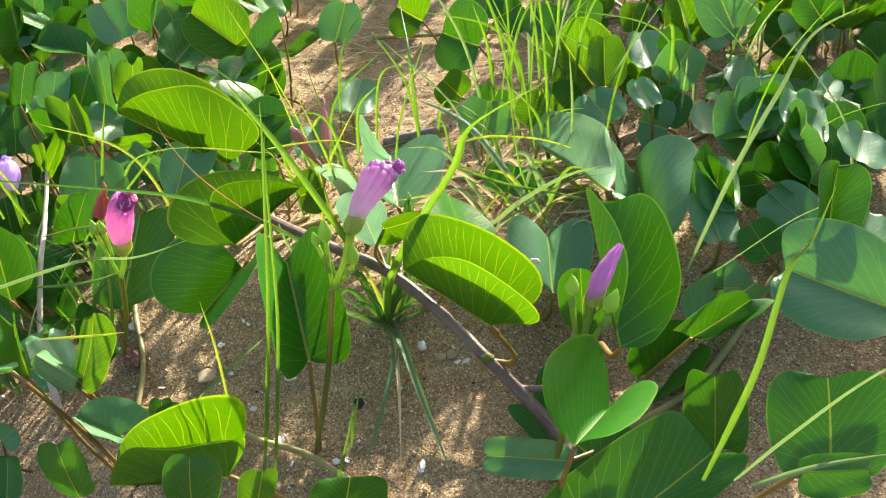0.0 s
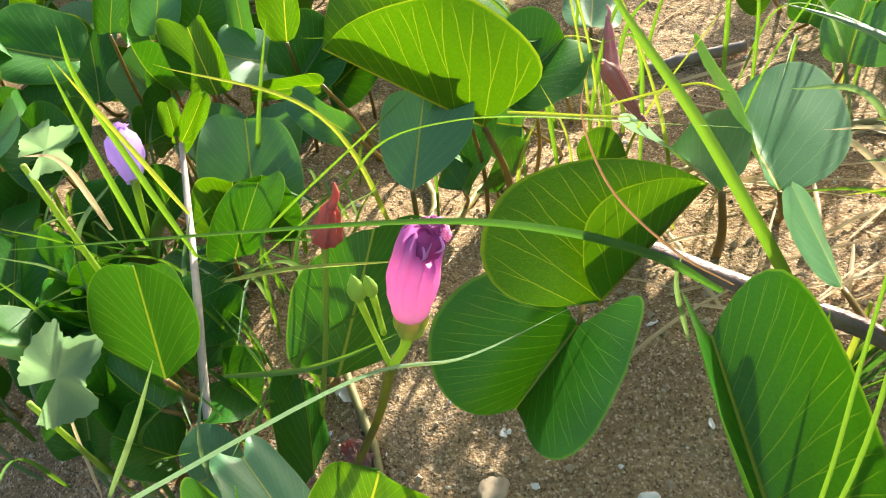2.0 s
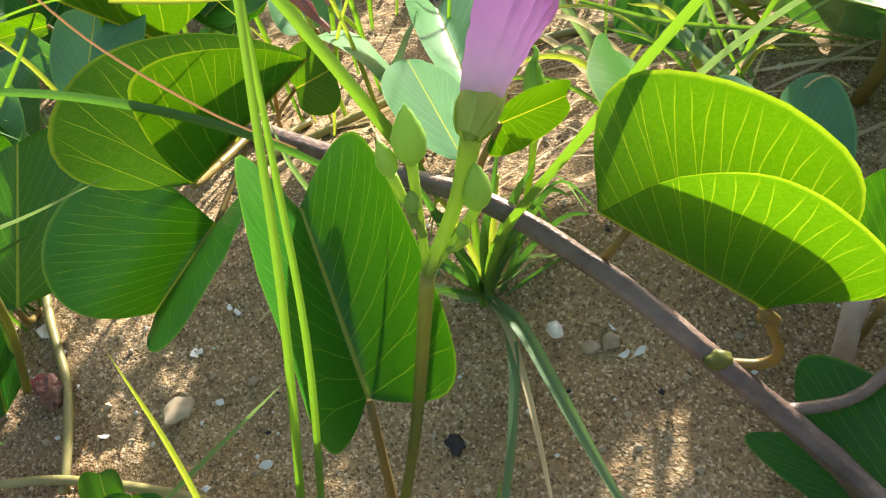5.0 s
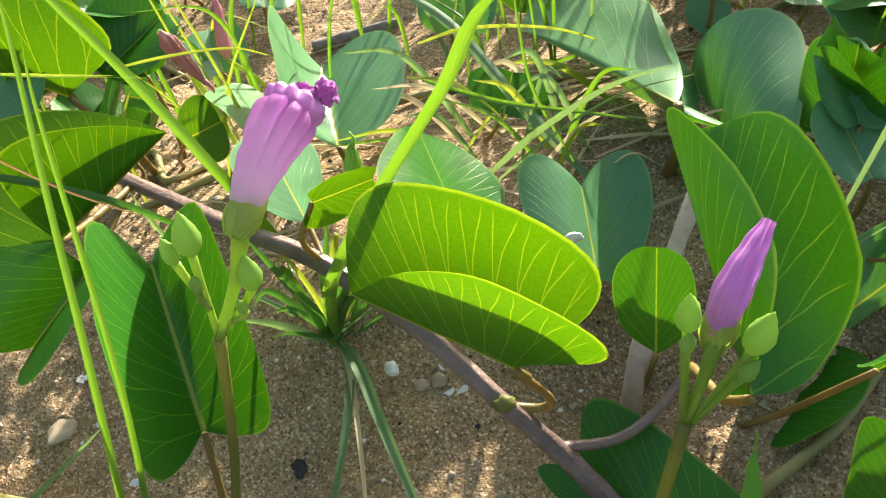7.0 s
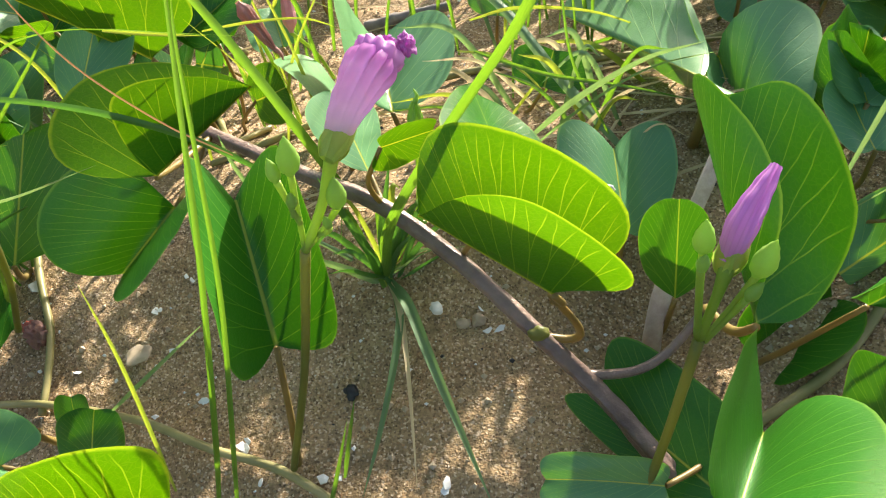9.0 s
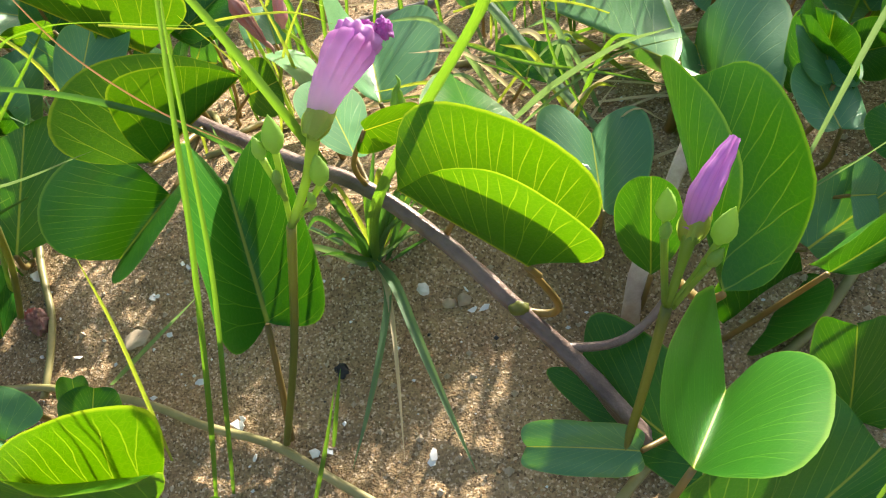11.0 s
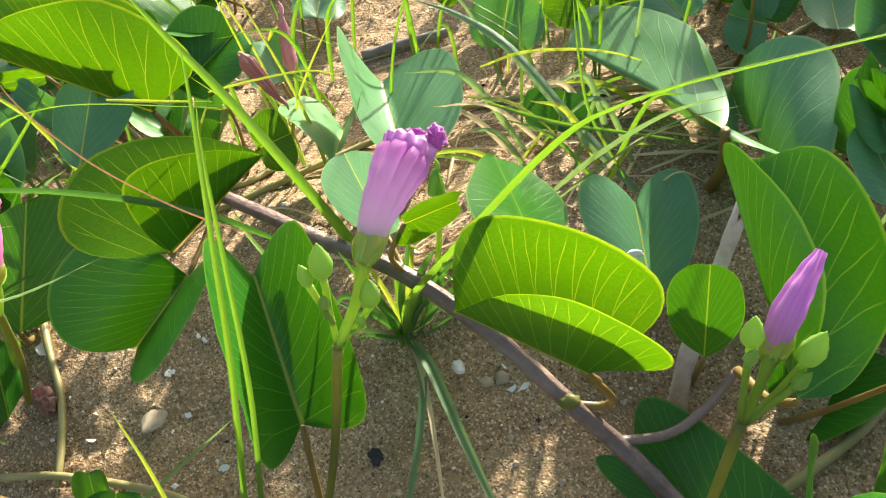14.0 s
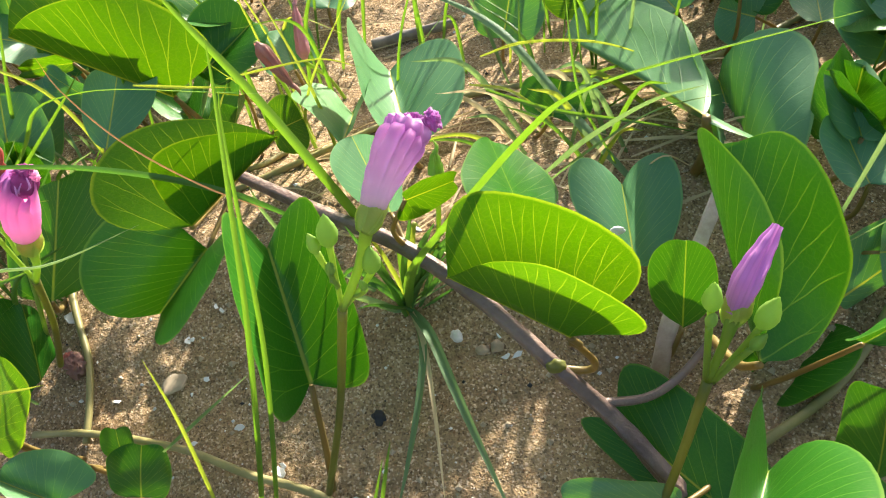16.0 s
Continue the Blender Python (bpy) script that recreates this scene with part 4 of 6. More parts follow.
# ---- small plants at the far left ----
twig_vine = thing("upright_seedling", on_ground(-0.28, 0.44), "thin pale woody shoot with round leaves darkened for shade", "seedling", "trailing vines")
part("stem", tube(((-0.2660, 0.4050, -0.0560), (-0.2723, 0.4188, -0.0385), (-0.2888, 0.4512, -0.0267), (-0.2925, 0.4900, 0.0058), (-0.3013, 0.5200, 0.0100), (-0.3110, 0.5560, 0.0190), (-0.3180, 0.5850, 0.0300)), (0.0026, 0.0022, 0.0019, 0.0014), 40, 8, 0.15, 3), TWIG, twig_vine, "pale woody stem")
leaf(twig_vine, (-0.2942, 0.4494, 0.0112), (-0.2859, 0.4577, 0.0714), (-0.3066, 0.4451, 0.0548), (-0.2750, 0.4637, 0.0378), ap=-0.02, bs=-0.10, skew=-0.07, sq=0.86, cup=0.28, ap2=-0.10, bs2=0.01, skew2=-0.04, sq2=0.86, cup2=0.10, arch=0, wave=.035, in_shade=1)
leaf(twig_vine, (-0.3058, 0.4500, -0.0118), (-0.3358, 0.4700, -0.0019), (-0.3467, 0.4600, -0.0212), (-0.3037, 0.4600, 0.0064), in_shade=1)
leaf(twig_vine, (-0.3098, 0.4757, -0.0076), (-0.3077, 0.4941, 0.0324), (-0.2889, 0.4799, 0.0158), (-0.3279, 0.4828, 0.0149), in_shade=1)
leaf(twig_vine, (-0.3178, 0.5800, 0.0339), (-0.3172, 0.5840, 0.0514), (-0.3223, 0.5800, 0.0437), (-0.3127, 0.5840, 0.0441), sq=.7, cup=.3)
leaf(twig_vine, (-0.3184, 0.5800, 0.0264), (-0.2974, 0.5840, 0.0546), (-0.3093, 0.5800, 0.0484), (-0.3051, 0.5840, 0.0348), sq=.7, cup=.25)

# ---- vine in front ----
front_vine = thing("trailing_vine", on_ground(-0.14, 0.33), "low vine with sunlit bright green leaves", "vine", "trailing vines")
part("stem", tube((on_ground(-0.26, 0.30, 0.002), on_ground(-0.15, 0.31, 0.003), on_ground(-0.05, 0.27, 0.003), on_ground(0.06, 0.24, 0.003)), (0.002, 0.0022, 0.002), 40, 9, 0.1, 1), RUNNER, front_vine)
leaf(front_vine, (0.0805, 0.2620, 0.0164), (0.1429, 0.2980, 0.0409), (0.0868, 0.2870, 0.0573), (0.1330, 0.2750, 0.0263), ap=.12, bs=.3, sq=.6, in_shade=1)
leaf(front_vine, (-0.1000, 0.2970, 0.0248), (-0.1817, 0.3150, -0.0091), (-0.1022, 0.3026, 0.0863), (-0.1014, 0.2768, 0.0831), sq=.68, sq2=.7, cup=.1, ap=.05, bs=.05)
leaf(front_vine, (-0.1007, 0.2600, 0.0555), (-0.0979, 0.2700, 0.0803), (-0.1110, 0.2650, 0.0705), (-0.0845, 0.2650, 0.0701), in_shade=1)
leaf(front_vine, (-0.0847, 0.2850, 0.0150), (-0.0801, 0.2950, 0.0325), (-0.0938, 0.2900, 0.0252), (-0.0728, 0.2900, 0.0275))
leaf(front_vine, (-0.0346, 0.2700, 0.0338), (-0.0326, 0.2850, 0.0417), (-0.0520, 0.2750, 0.0405), (-0.0123, 0.2750, 0.0424))
leaf(front_vine, (-0.2090, 0.3685, 0.0185), (-0.1898, 0.3795, 0.0635), (-0.1654, 0.3516, 0.0711), (-0.2246, 0.3973, 0.0162), ap=-.05, bs=.35, sq=.55, cup=.15)
leaf(front_vine, (-0.1822, 0.3420, 0.0007), (-0.2106, 0.3520, 0.0070), (-0.1793, 0.3593, 0.0131), (-0.1926, 0.3380, 0.0095), sheen=1, sq=.7, bs=.3)
leaf(front_vine, (-0.1895, 0.3000, 0.0031), (-0.1939, 0.3100, 0.0353), (-0.2044, 0.3050, 0.0223), (-0.1779, 0.3050, 0.0270), in_shade=1)
leaf(front_vine, (-0.1595, 0.3550, -0.0260), (-0.1547, 0.3700, -0.0047), (-0.1732, 0.3640, -0.0119), (-0.1405, 0.3600, -0.0118), in_shade=1, sq=.7, ap=-.05)
leaf(front_vine, (-0.2464, 0.4300, -0.0670), (-0.2462, 0.4650, -0.0147), (-0.2589, 0.4400, -0.0244), (-0.2396, 0.4500, -0.0584), in_shade=1)
leaf(front_vine, (-0.2161, 0.3720, 0.0089), (-0.2551, 0.4150, 0.0077), (-0.2336, 0.4100, 0.0065), (-0.2531, 0.3920, 0.0136), sheen=1, cup=.05, sq=.7)
leaf(front_vine, (-0.2180, 0.3450, 0.0498), (-0.2281, 0.3650, 0.0698), (-0.2345, 0.3550, 0.0735), (-0.2189, 0.3520, 0.0681), cup=.25, sq=.7, ap=.3)
leaf(front_vine, (-0.2063, 0.3629, 0.0274), (-0.2332, 0.3750, 0.0360), (-0.2273, 0.3850, 0.0076), (-0.2283, 0.3700, 0.0157), sheen=1, cup=.3)
leaf(front_vine, (-0.2121, 0.3300, 0.0721), (-0.2507, 0.3450, 0.0550), (-0.2374, 0.3520, 0.0558), (-0.2211, 0.3250, 0.0785), sheen=1, sq=.7)
leaf(front_vine, (-0.2700, 0.3342, -0.0502), (-0.2693, 0.3511, -0.0311), (-0.2590, 0.3423, -0.0408), (-0.2803, 0.3419, -0.0396), in_shade=1)
leaf(front_vine, (-0.2709, 0.3563, -0.0218), (-0.2656, 0.3642, -0.0202), (-0.2600, 0.3527, -0.0238), (-0.2759, 0.3617, -0.0129), sheen=1)
leaf(front_vine, (-0.2911, 0.4273, -0.0362), (-0.2734, 0.4407, -0.0367), (-0.2716, 0.4152, -0.0441), (-0.2915, 0.4444, -0.0194), sheen=1)

# ---- vines behind ----
back_vine = thing("trailing_vine", on_ground(0.05, 0.62), "trailing vine on open sand with leaves painted in sky sheen", "vine", "trailing vines")
part("stem", tube((on_ground(-0.15, 0.56, 0.003), on_ground(0.0, 0.62, 0.004), on_ground(0.15, 0.60, 0.004), on_ground(0.32, 0.7, 0.003)), (0.0022, 0.0024, 0.002), 40, 9, 0.1, 6), RUNNER, back_vine)
leaf(back_vine, (0.1490, 0.4861, 0.0003), (0.1468, 0.5629, 0.0176), (0.1191, 0.5125, 0.0589), (0.1801, 0.5199, 0.0535), ap=0.37, bs=0.15, skew=-0.03, sq=0.82, cup=0.18, ap2=0.09, bs2=0.19, skew2=0.11, sq2=0.82, cup2=-0.60, arch=0, wave=.035, sheen=1)
leaf(main_vine, (-0.0325, 0.5398, 0.0120), (-0.0429, 0.6003, 0.0169), (-0.0570, 0.5586, 0.0598), (0.0046, 0.5799, 0.0293), ap=0.45, bs=0.12, skew=0.01, sq=0.85, cup=0.17, ap2=0.22, bs2=0.18, skew2=0.22, sq2=1.10, cup2=-0.04, arch=0, wave=.035, sheen=1)
leaf(back_vine, (-0.0644, 0.5185, 0.0331), (-0.0695, 0.5956, -0.0100), (-0.0965, 0.5677, 0.0316), (-0.0489, 0.5578, 0.0417), ap=0.18, bs=-0.05, skew=0.22, sq=0.82, cup=-0.21, ap2=0.09, bs2=0.07, skew2=0.22, sq2=0.86, cup2=-0.04, arch=0, wave=.035, sheen=1)
leaf(back_vine, (0.1129, 0.4854, 0.0618), (0.0678, 0.6274, 0.0108), (0.1209, 0.5777, 0.0514), (0.1224, 0.5417, 0.0168), ap=0.21, bs=-0.05, skew=0.22, sq=0.95, cup=-0.03, ap2=-0.05, bs2=0.14, skew2=0.01, sq2=0.82, cup2=-0.22, arch=0, wave=.035, sheen=1)
leaf(back_vine, (-0.1773, 0.7917, -0.0309), (-0.2140, 0.7868, -0.0120), (-0.1837, 0.7901, 0.0214), (-0.2040, 0.7499, -0.0318), in_shade=1)
leaf(back_vine, (-0.1183, 0.6716, -0.0276), (-0.1304, 0.7088, -0.0174), (-0.1027, 0.6899, -0.0131), (-0.1449, 0.6791, -0.0222), sheen=1)
leaf(back_vine, (-0.0981, 0.7400, -0.0230), (-0.0923, 0.7849, -0.0123), (-0.0753, 0.7580, -0.0193), (-0.1148, 0.7634, -0.0131), sheen=1)
leaf(back_vine, (-0.1325, 0.8829, -0.0161), (-0.1203, 0.9087, 0.0152), (-0.1017, 0.8776, 0.0059), (-0.1497, 0.9001, 0.0051), sheen=1)
leaf(back_vine, (-0.0345, 0.8849, 0.0011), (-0.0615, 0.8947, 0.0148), (-0.0309, 0.8875, 0.0424), (-0.0629, 0.8690, -0.0068))
leaf(back_vine, (0.0272, 0.7943, 0.0137), (-0.0078, 0.8007, 0.0265), (0.0241, 0.8025, 0.0580), (-0.0028, 0.7730, -0.0014), in_shade=1)
leaf(back_vine, (0.0106, 0.7289, -0.0051), (-0.0062, 0.7326, 0.0120), (0.0149, 0.7390, 0.0150), (-0.0103, 0.7199, -0.0060))
leaf(back_vine, (0.0296, 0.6461, 0.0019), (0.0363, 0.6600, 0.0295), (0.0560, 0.6423, 0.0188), (0.0116, 0.6459, 0.0277), sheen=1)
leaf(back_vine, (0.1332, 0.6197, 0.0288), (0.1181, 0.6493, 0.0375), (0.1430, 0.6383, 0.0420), (0.1086, 0.6277, 0.0269), sheen=1)
leaf(back_vine, (0.1694, 0.6815, 0.0232), (0.1524, 0.6883, 0.0376), (0.1727, 0.6880, 0.0444), (0.1502, 0.6707, 0.0260))
leaf(back_vine, (0.1592, 0.5935, 0.0576), (0.1506, 0.6198, 0.0651), (0.1651, 0.6079, 0.0647), (0.1447, 0.6041, 0.0592), sheen=1)
leaf(back_vine, (0.1709, 0.6107, 0.0334), (0.1841, 0.6215, 0.0517), (0.1919, 0.6067, 0.0391), (0.1639, 0.6171, 0.0530), in_shade=1)
leaf(back_vine, (0.1758, 0.6050, 0.0293), (0.1558, 0.6129, 0.0329), (0.1736, 0.6158, 0.0495), (0.1588, 0.5931, 0.0203), sheen=1)
leaf(back_vine, (0.2050, 0.5826, 0.0374), (0.2089, 0.6127, 0.0449), (0.2241, 0.5917, 0.0416), (0.1902, 0.5979, 0.0455), sheen=1)
leaf(back_vine, (0.2371, 0.4945, 0.0877), (0.2394, 0.5354, 0.0981), (0.2520, 0.5114, 0.0939), (0.2249, 0.5147, 0.0951), sheen=1)
leaf(back_vine, (0.2657, 0.5552, 0.0825), (0.2773, 0.5727, 0.0859), (0.2790, 0.5579, 0.0809), (0.2644, 0.5666, 0.0904), sheen=1)
leaf(back_vine, (0.2406, 0.5557, 0.0470), (0.2204, 0.5540, 0.0592), (0.2375, 0.5623, 0.0687), (0.2239, 0.5433, 0.0410))
leaf(back_vine, (0.2738, 0.5724, 0.0446), (0.2836, 0.5872, 0.0640), (0.2924, 0.5730, 0.0531), (0.2656, 0.5801, 0.0610))
leaf(back_vine, (0.0926, 0.6711, 0.0012), (0.0833, 0.6891, 0.0227), (0.1166, 0.6812, 0.0232), (0.0601, 0.6720, 0.0067))
leaf(back_vine, (0.0336, 0.7219, -0.0213), (0.0436, 0.7310, 0.0020), (0.0561, 0.7200, -0.0131), (0.0215, 0.7295, -0.0033), in_shade=1)
far_vine = thing("trailing_vine", on_ground(0.2, 0.9), "dense patch of vine leaves further back on the sand", "vine", "trailing vines")
part("stem", tube((on_ground(-0.1, 0.95, 0.003), on_ground(0.15, 0.88, 0.004), on_ground(0.5, 0.95, 0.004)), (0.0022, 0.0024, 0.002), 40, 9, 0.1, 7), RUNNER, far_vine)
leaf(far_vine, (0.1269, 0.7935, 0.0231), (0.1333, 0.8049, 0.0497), (0.1465, 0.7928, 0.0375), (0.1141, 0.8012, 0.0389), in_shade=1)
leaf(far_vine, (0.1328, 0.6564, 0.0408), (0.1336, 0.6878, 0.0680), (0.1501, 0.6658, 0.0591), (0.1174, 0.6669, 0.0595))
leaf(far_vine, (0.1717, 0.6676, 0.0506), (0.1681, 0.7075, 0.0613), (0.1856, 0.6847, 0.0595), (0.1546, 0.6864, 0.0557), sheen=1)
leaf(far_vine, (0.1825, 0.6846, 0.0495), (0.2015, 0.6921, 0.0594), (0.2024, 0.6718, 0.0491), (0.1829, 0.6912, 0.0714), in_shade=1)
leaf(far_vine, (0.1720, 0.7728, 0.0313), (0.1729, 0.7877, 0.0519), (0.1861, 0.7762, 0.0445), (0.1597, 0.7760, 0.0457))
leaf(far_vine, (0.0981, 0.7359, 0.0146), (0.1129, 0.7431, 0.0237), (0.1146, 0.7301, 0.0124), (0.0969, 0.7445, 0.0296), in_shade=1)
leaf(far_vine, (0.2322, 0.6167, 0.0475), (0.2521, 0.6462, 0.0536), (0.2605, 0.6190, 0.0400), (0.2242, 0.6397, 0.0647), sheen=1)
leaf(far_vine, (0.2928, 0.5853, 0.0575), (0.3072, 0.5915, 0.0625), (0.3079, 0.5786, 0.0493), (0.2923, 0.5970, 0.0716), in_shade=1)
leaf(far_vine, (0.3033, 0.5649, 0.0580), (0.3108, 0.5721, 0.0751), (0.3182, 0.5653, 0.0635), (0.2960, 0.5706, 0.0706), in_shade=1)
leaf(far_vine, (0.3384, 0.6346, 0.0459), (0.3278, 0.6398, 0.0595), (0.3452, 0.6433, 0.0600), (0.3211, 0.6301, 0.0462), in_shade=1)
leaf(far_vine, (0.2115, 0.7658, 0.0377), (0.2224, 0.7810, 0.0602), (0.2339, 0.7685, 0.0443), (0.2002, 0.7760, 0.0555), in_shade=1)
leaf(far_vine, (0.2506, 0.7296, 0.0368), (0.2380, 0.7542, 0.0438), (0.2615, 0.7423, 0.0517), (0.2280, 0.7318, 0.0371), sheen=1)
leaf(far_vine, (0.2797, 0.6877, 0.0621), (0.2936, 0.6942, 0.0627), (0.2930, 0.6741, 0.0535), (0.2807, 0.7032, 0.0752), sheen=1)
leaf(far_vine, (0.3309, 0.7548, 0.0375), (0.3363, 0.7652, 0.0599), (0.3538, 0.7542, 0.0483), (0.3141, 0.7592, 0.0547), in_shade=1)
leaf(far_vine, (0.3722, 0.7423, 0.0428), (0.3646, 0.7570, 0.0600), (0.3878, 0.7486, 0.0605), (0.3497, 0.7431, 0.0489), in_shade=1)
leaf(far_vine, (0.0458, 0.8662, 0.0083), (0.0712, 0.8716, 0.0214), (0.0714, 0.8510, -0.0008), (0.0462, 0.8801, 0.0361), in_shade=1)
leaf(far_vine, (0.0964, 0.8111, 0.0122), (0.0860, 0.8353, 0.0309), (0.1104, 0.8220, 0.0307), (0.0728, 0.8149, 0.0205), in_shade=1)
leaf(far_vine, (0.0324, 0.8600, 0.0127), (0.0376, 0.8835, 0.0294), (0.0527, 0.8670, 0.0203), (0.0177, 0.8721, 0.0255), in_shade=1)


# ---- grass ----
tuft = thing("grass_tuft", on_ground(-0.035, 0.444), "tuft of long narrow green grass rooted in sand", "grass", "grass tufts")
T0 = (-0.0340, 0.4430, -0.0140)
grass(tuft, (T0, (-0.0235, 0.4223, -0.0081), (-0.0135, 0.3944, -0.0107), (-0.0022, 0.3656, -0.0181), (0.0113, 0.3313, -0.0256)), 0.0054, GREYGRASS)
grass(tuft, (T0, (-0.0272, 0.4214, -0.0113), (-0.0226, 0.3856, -0.0152), (-0.0193, 0.3400, -0.0299)), 0.0030, STRAW)
grass(tuft, (T0, (-0.0272, 0.4214, -0.0113), (-0.0295, 0.3923, -0.0153), (-0.0361, 0.3636, -0.0264), (-0.0428, 0.3411, -0.0356)), 0.0042, GREYGRASS)
grass(tuft, (T0, (-0.0271, 0.4250, 0.0366), (-0.0064, 0.3977, 0.0970), (0.0221, 0.3770, 0.1573), (0.0327, 0.3365, 0.2046), (0.0606, 0.2922, 0.2488)), 0.0064, GRASS)
grass(tuft, (T0, (-0.0406, 0.4400, 0.0117), (-0.0470, 0.4350, 0.0398), (-0.0525, 0.4300, 0.0652)), 0.0042, DARKGRASS)
grass(tuft, (T0, (-0.0396, 0.4350, -0.0024), (-0.0492, 0.4300, 0.0078), (-0.0565, 0.4250, 0.0119)), 0.0036, DARKGRASS)
grass(tuft, (T0, (-0.0327, 0.4400, 0.0196), (-0.0279, 0.4400, 0.0436), (-0.0243, 0.4450, 0.0603)), 0.0036, DARKGRASS)
grass(tuft, (T0, (-0.0224, 0.4400, 0.0005), (-0.0105, 0.4400, 0.0081), (0.0088, 0.4400, 0.0094)), 0.0033, GREYGRASS)
grass(tuft, (T0, (-0.0240, 0.4400, -0.0160), (-0.0152, 0.4450, -0.0166), (-0.0086, 0.4500, -0.0167)), 0.0018, YELLOWGRASS)
grass(tuft, (T0, (-0.0256, 0.4400, 0.0099), (-0.0166, 0.4450, 0.0158), (-0.0091, 0.4500, 0.0218)), 0.0039, DARKGRASS)
grass(tuft, (T0, (-0.0393, 0.4450, 0.0006), (-0.0461, 0.4500, 0.0132), (-0.0487, 0.4550, 0.0248)), 0.0030, DARKGRASS)
# dark leaning blade of the tuft
grass(tuft, ((-0.0328, 0.4430, -0.0069), (-0.0222, 0.4350, 0.0409), (-0.0143, 0.4300, 0.0626)), 0.0054, DARKGRASS)

for k in range(22):
    rng = random.Random(70 + k)
    ang = rng.uniform(-0.25, 3.4)
    reach, rise = rng.uniform(0.018, 0.06), rng.uniform(0.008, 0.06)
    foot = Vector(T0) + Vector((rng.uniform(-0.005, 0.005), rng.uniform(-0.004, 0.004), -0.002))
    out = Vector((math.cos(ang) * reach, math.sin(ang) * reach * 0.6, 0))
    tip = foot + out + Vector((0, 0, rise * rng.uniform(0.5, 1.0)))
    grass(tuft, (foot, foot + out * 0.35 + Vector((0, 0, rise * 0.6)), foot + out * 0.7 + Vector((0, 0, rise * 0.95)), tip), rng.uniform(0.0024, 0.0044), (DARKGRASS, GRASS, DARKGRASS, YELLOWGRASS, GREYGRASS)[k % 5], curl=rng.uniform(-0.6, 0.6))

front_tuft = thing("grass_tuft", on_ground(-0.085, 0.335), "pair of tall upright green grass blades", "grass", "grass tufts")
grass(front_tuft, ((-0.1105, 0.3350, -0.0650), (-0.0923, 0.3400, 0.0100), (-0.0767, 0.3550, 0.0929), (-0.0715, 0.3700, 0.1390), (-0.0684, 0.3850, 0.1755), (-0.0673, 0.3900, 0.1912)), 0.0022, GRASS)
grass(front_tuft, ((-0.1065, 0.3400, -0.0800), (-0.0896, 0.3450, -0.0015), (-0.0771, 0.3600, 0.0708), (-0.0731, 0.3750, 0.1228), (-0.0707, 0.3850, 0.1584), (-0.0686, 0.3900, 0.1737)), 0.0020, GRASS)
grass(front_tuft, ((-0.1052, 0.3250, 0.0081), (-0.1000, 0.3300, 0.0804), (-0.1017, 0.3350, 0.1147)), 0.0015, YELLOWGRASS)
grass(front_tuft, ((-0.1295, 0.3500, 0.0254), (-0.1082, 0.3550, 0.0438), (-0.0855, 0.3600, 0.0632)), 0.0026, GREYGRASS)
grass(front_tuft, ((-0.1991, 0.3450, 0.0803), (-0.1714, 0.3500, 0.0771), (-0.1560, 0.3525, 0.0767)), 0.0016, YELLOWGRASS)
grass(front_tuft, ((-0.0432, 0.3300, 0.0037), (-0.0388, 0.3350, 0.0238), (-0.0346, 0.3400, 0.0417)), 0.0018, GRASS)
grass(front_tuft, ((-0.0565, 0.3200, -0.0278), (-0.0474, 0.3300, -0.0000), (-0.0393, 0.3400, 0.0282)), 0.0020, GRASS)

side_tuft = thing("grass_tuft", on_ground(-0.07, 0.47), "long arching green grass blades over the vine", "grass", "grass tufts")
grass(side_tuft, ((-0.0467, 0.4550, 0.0288), (-0.0588, 0.4600, 0.0543), (-0.0874, 0.4750, 0.1033), (-0.1087, 0.4850, 0.1343), (-0.1199, 0.4900, 0.1519)), 0.0046, GRASS)
grass(side_tuft, ((-0.0795, 0.4500, 0.0521), (-0.1032, 0.4450, 0.0765), (-0.1360, 0.4350, 0.1017), (-0.1757, 0.4250, 0.1183), (-0.2462, 0.3700, 0.1708)), 0.0034, DARKGRASS)
grass(side_tuft, ((-0.0844, 0.4600, 0.0101), (-0.0938, 0.4550, 0.0502), (-0.0946, 0.4500, 0.0739)), 0.0022, GREYGRASS)
# thin dry stalk that leans over the leaves
grass(side_tuft, ((-0.0833, 0.4300, 0.0793), (-0.1023, 0.4250, 0.0999), (-0.1216, 0.4200, 0.1290), (-0.1305, 0.4150, 0.1573), (-0.1298, 0.4100, 0.1757)), 0.0008, BROWNSTALK)
grass(side_tuft, ((-0.1497, 0.5000, 0.0959), (-0.1256, 0.5000, 0.0923), (-0.1049, 0.5000, 0.0901)), 0.0016, YELLOWGRASS)
grass(side_tuft, ((-0.1134, 0.5200, 0.0805), (-0.0928, 0.5300, 0.0776), (-0.0710, 0.5500, 0.0657), (-0.0528, 0.5600, 0.0509)), 0.0018, YELLOWGRASS)

back_tuft = thing("grass_tuft", on_ground(0.06, 0.52), "arching grey-green grass blades on pale litter", "grass", "grass tufts")
grass(back_tuft, ((0.0843, 0.5000, 0.0120), (0.0578, 0.5300, 0.0320), (0.0284, 0.5700, 0.0536), (0.0050, 0.6000, 0.0562), (-0.0207, 0.6200, 0.0573)), 0.0056, GREYGRASS)
grass(back_tuft, ((0.0364, 0.4700, 0.0466), (0.0576, 0.4750, 0.0629), (0.0854, 0.4800, 0.0773), (0.1093, 0.4800, 0.0843)), 0.0052, GREYGRASS)
grass(back_tuft, ((0.0378, 0.4700, 0.0408), (0.0595, 0.4700, 0.0620), (0.0870, 0.4750, 0.0764), (0.1157, 0.4750, 0.0828)), 0.0034, GREYGRASS)
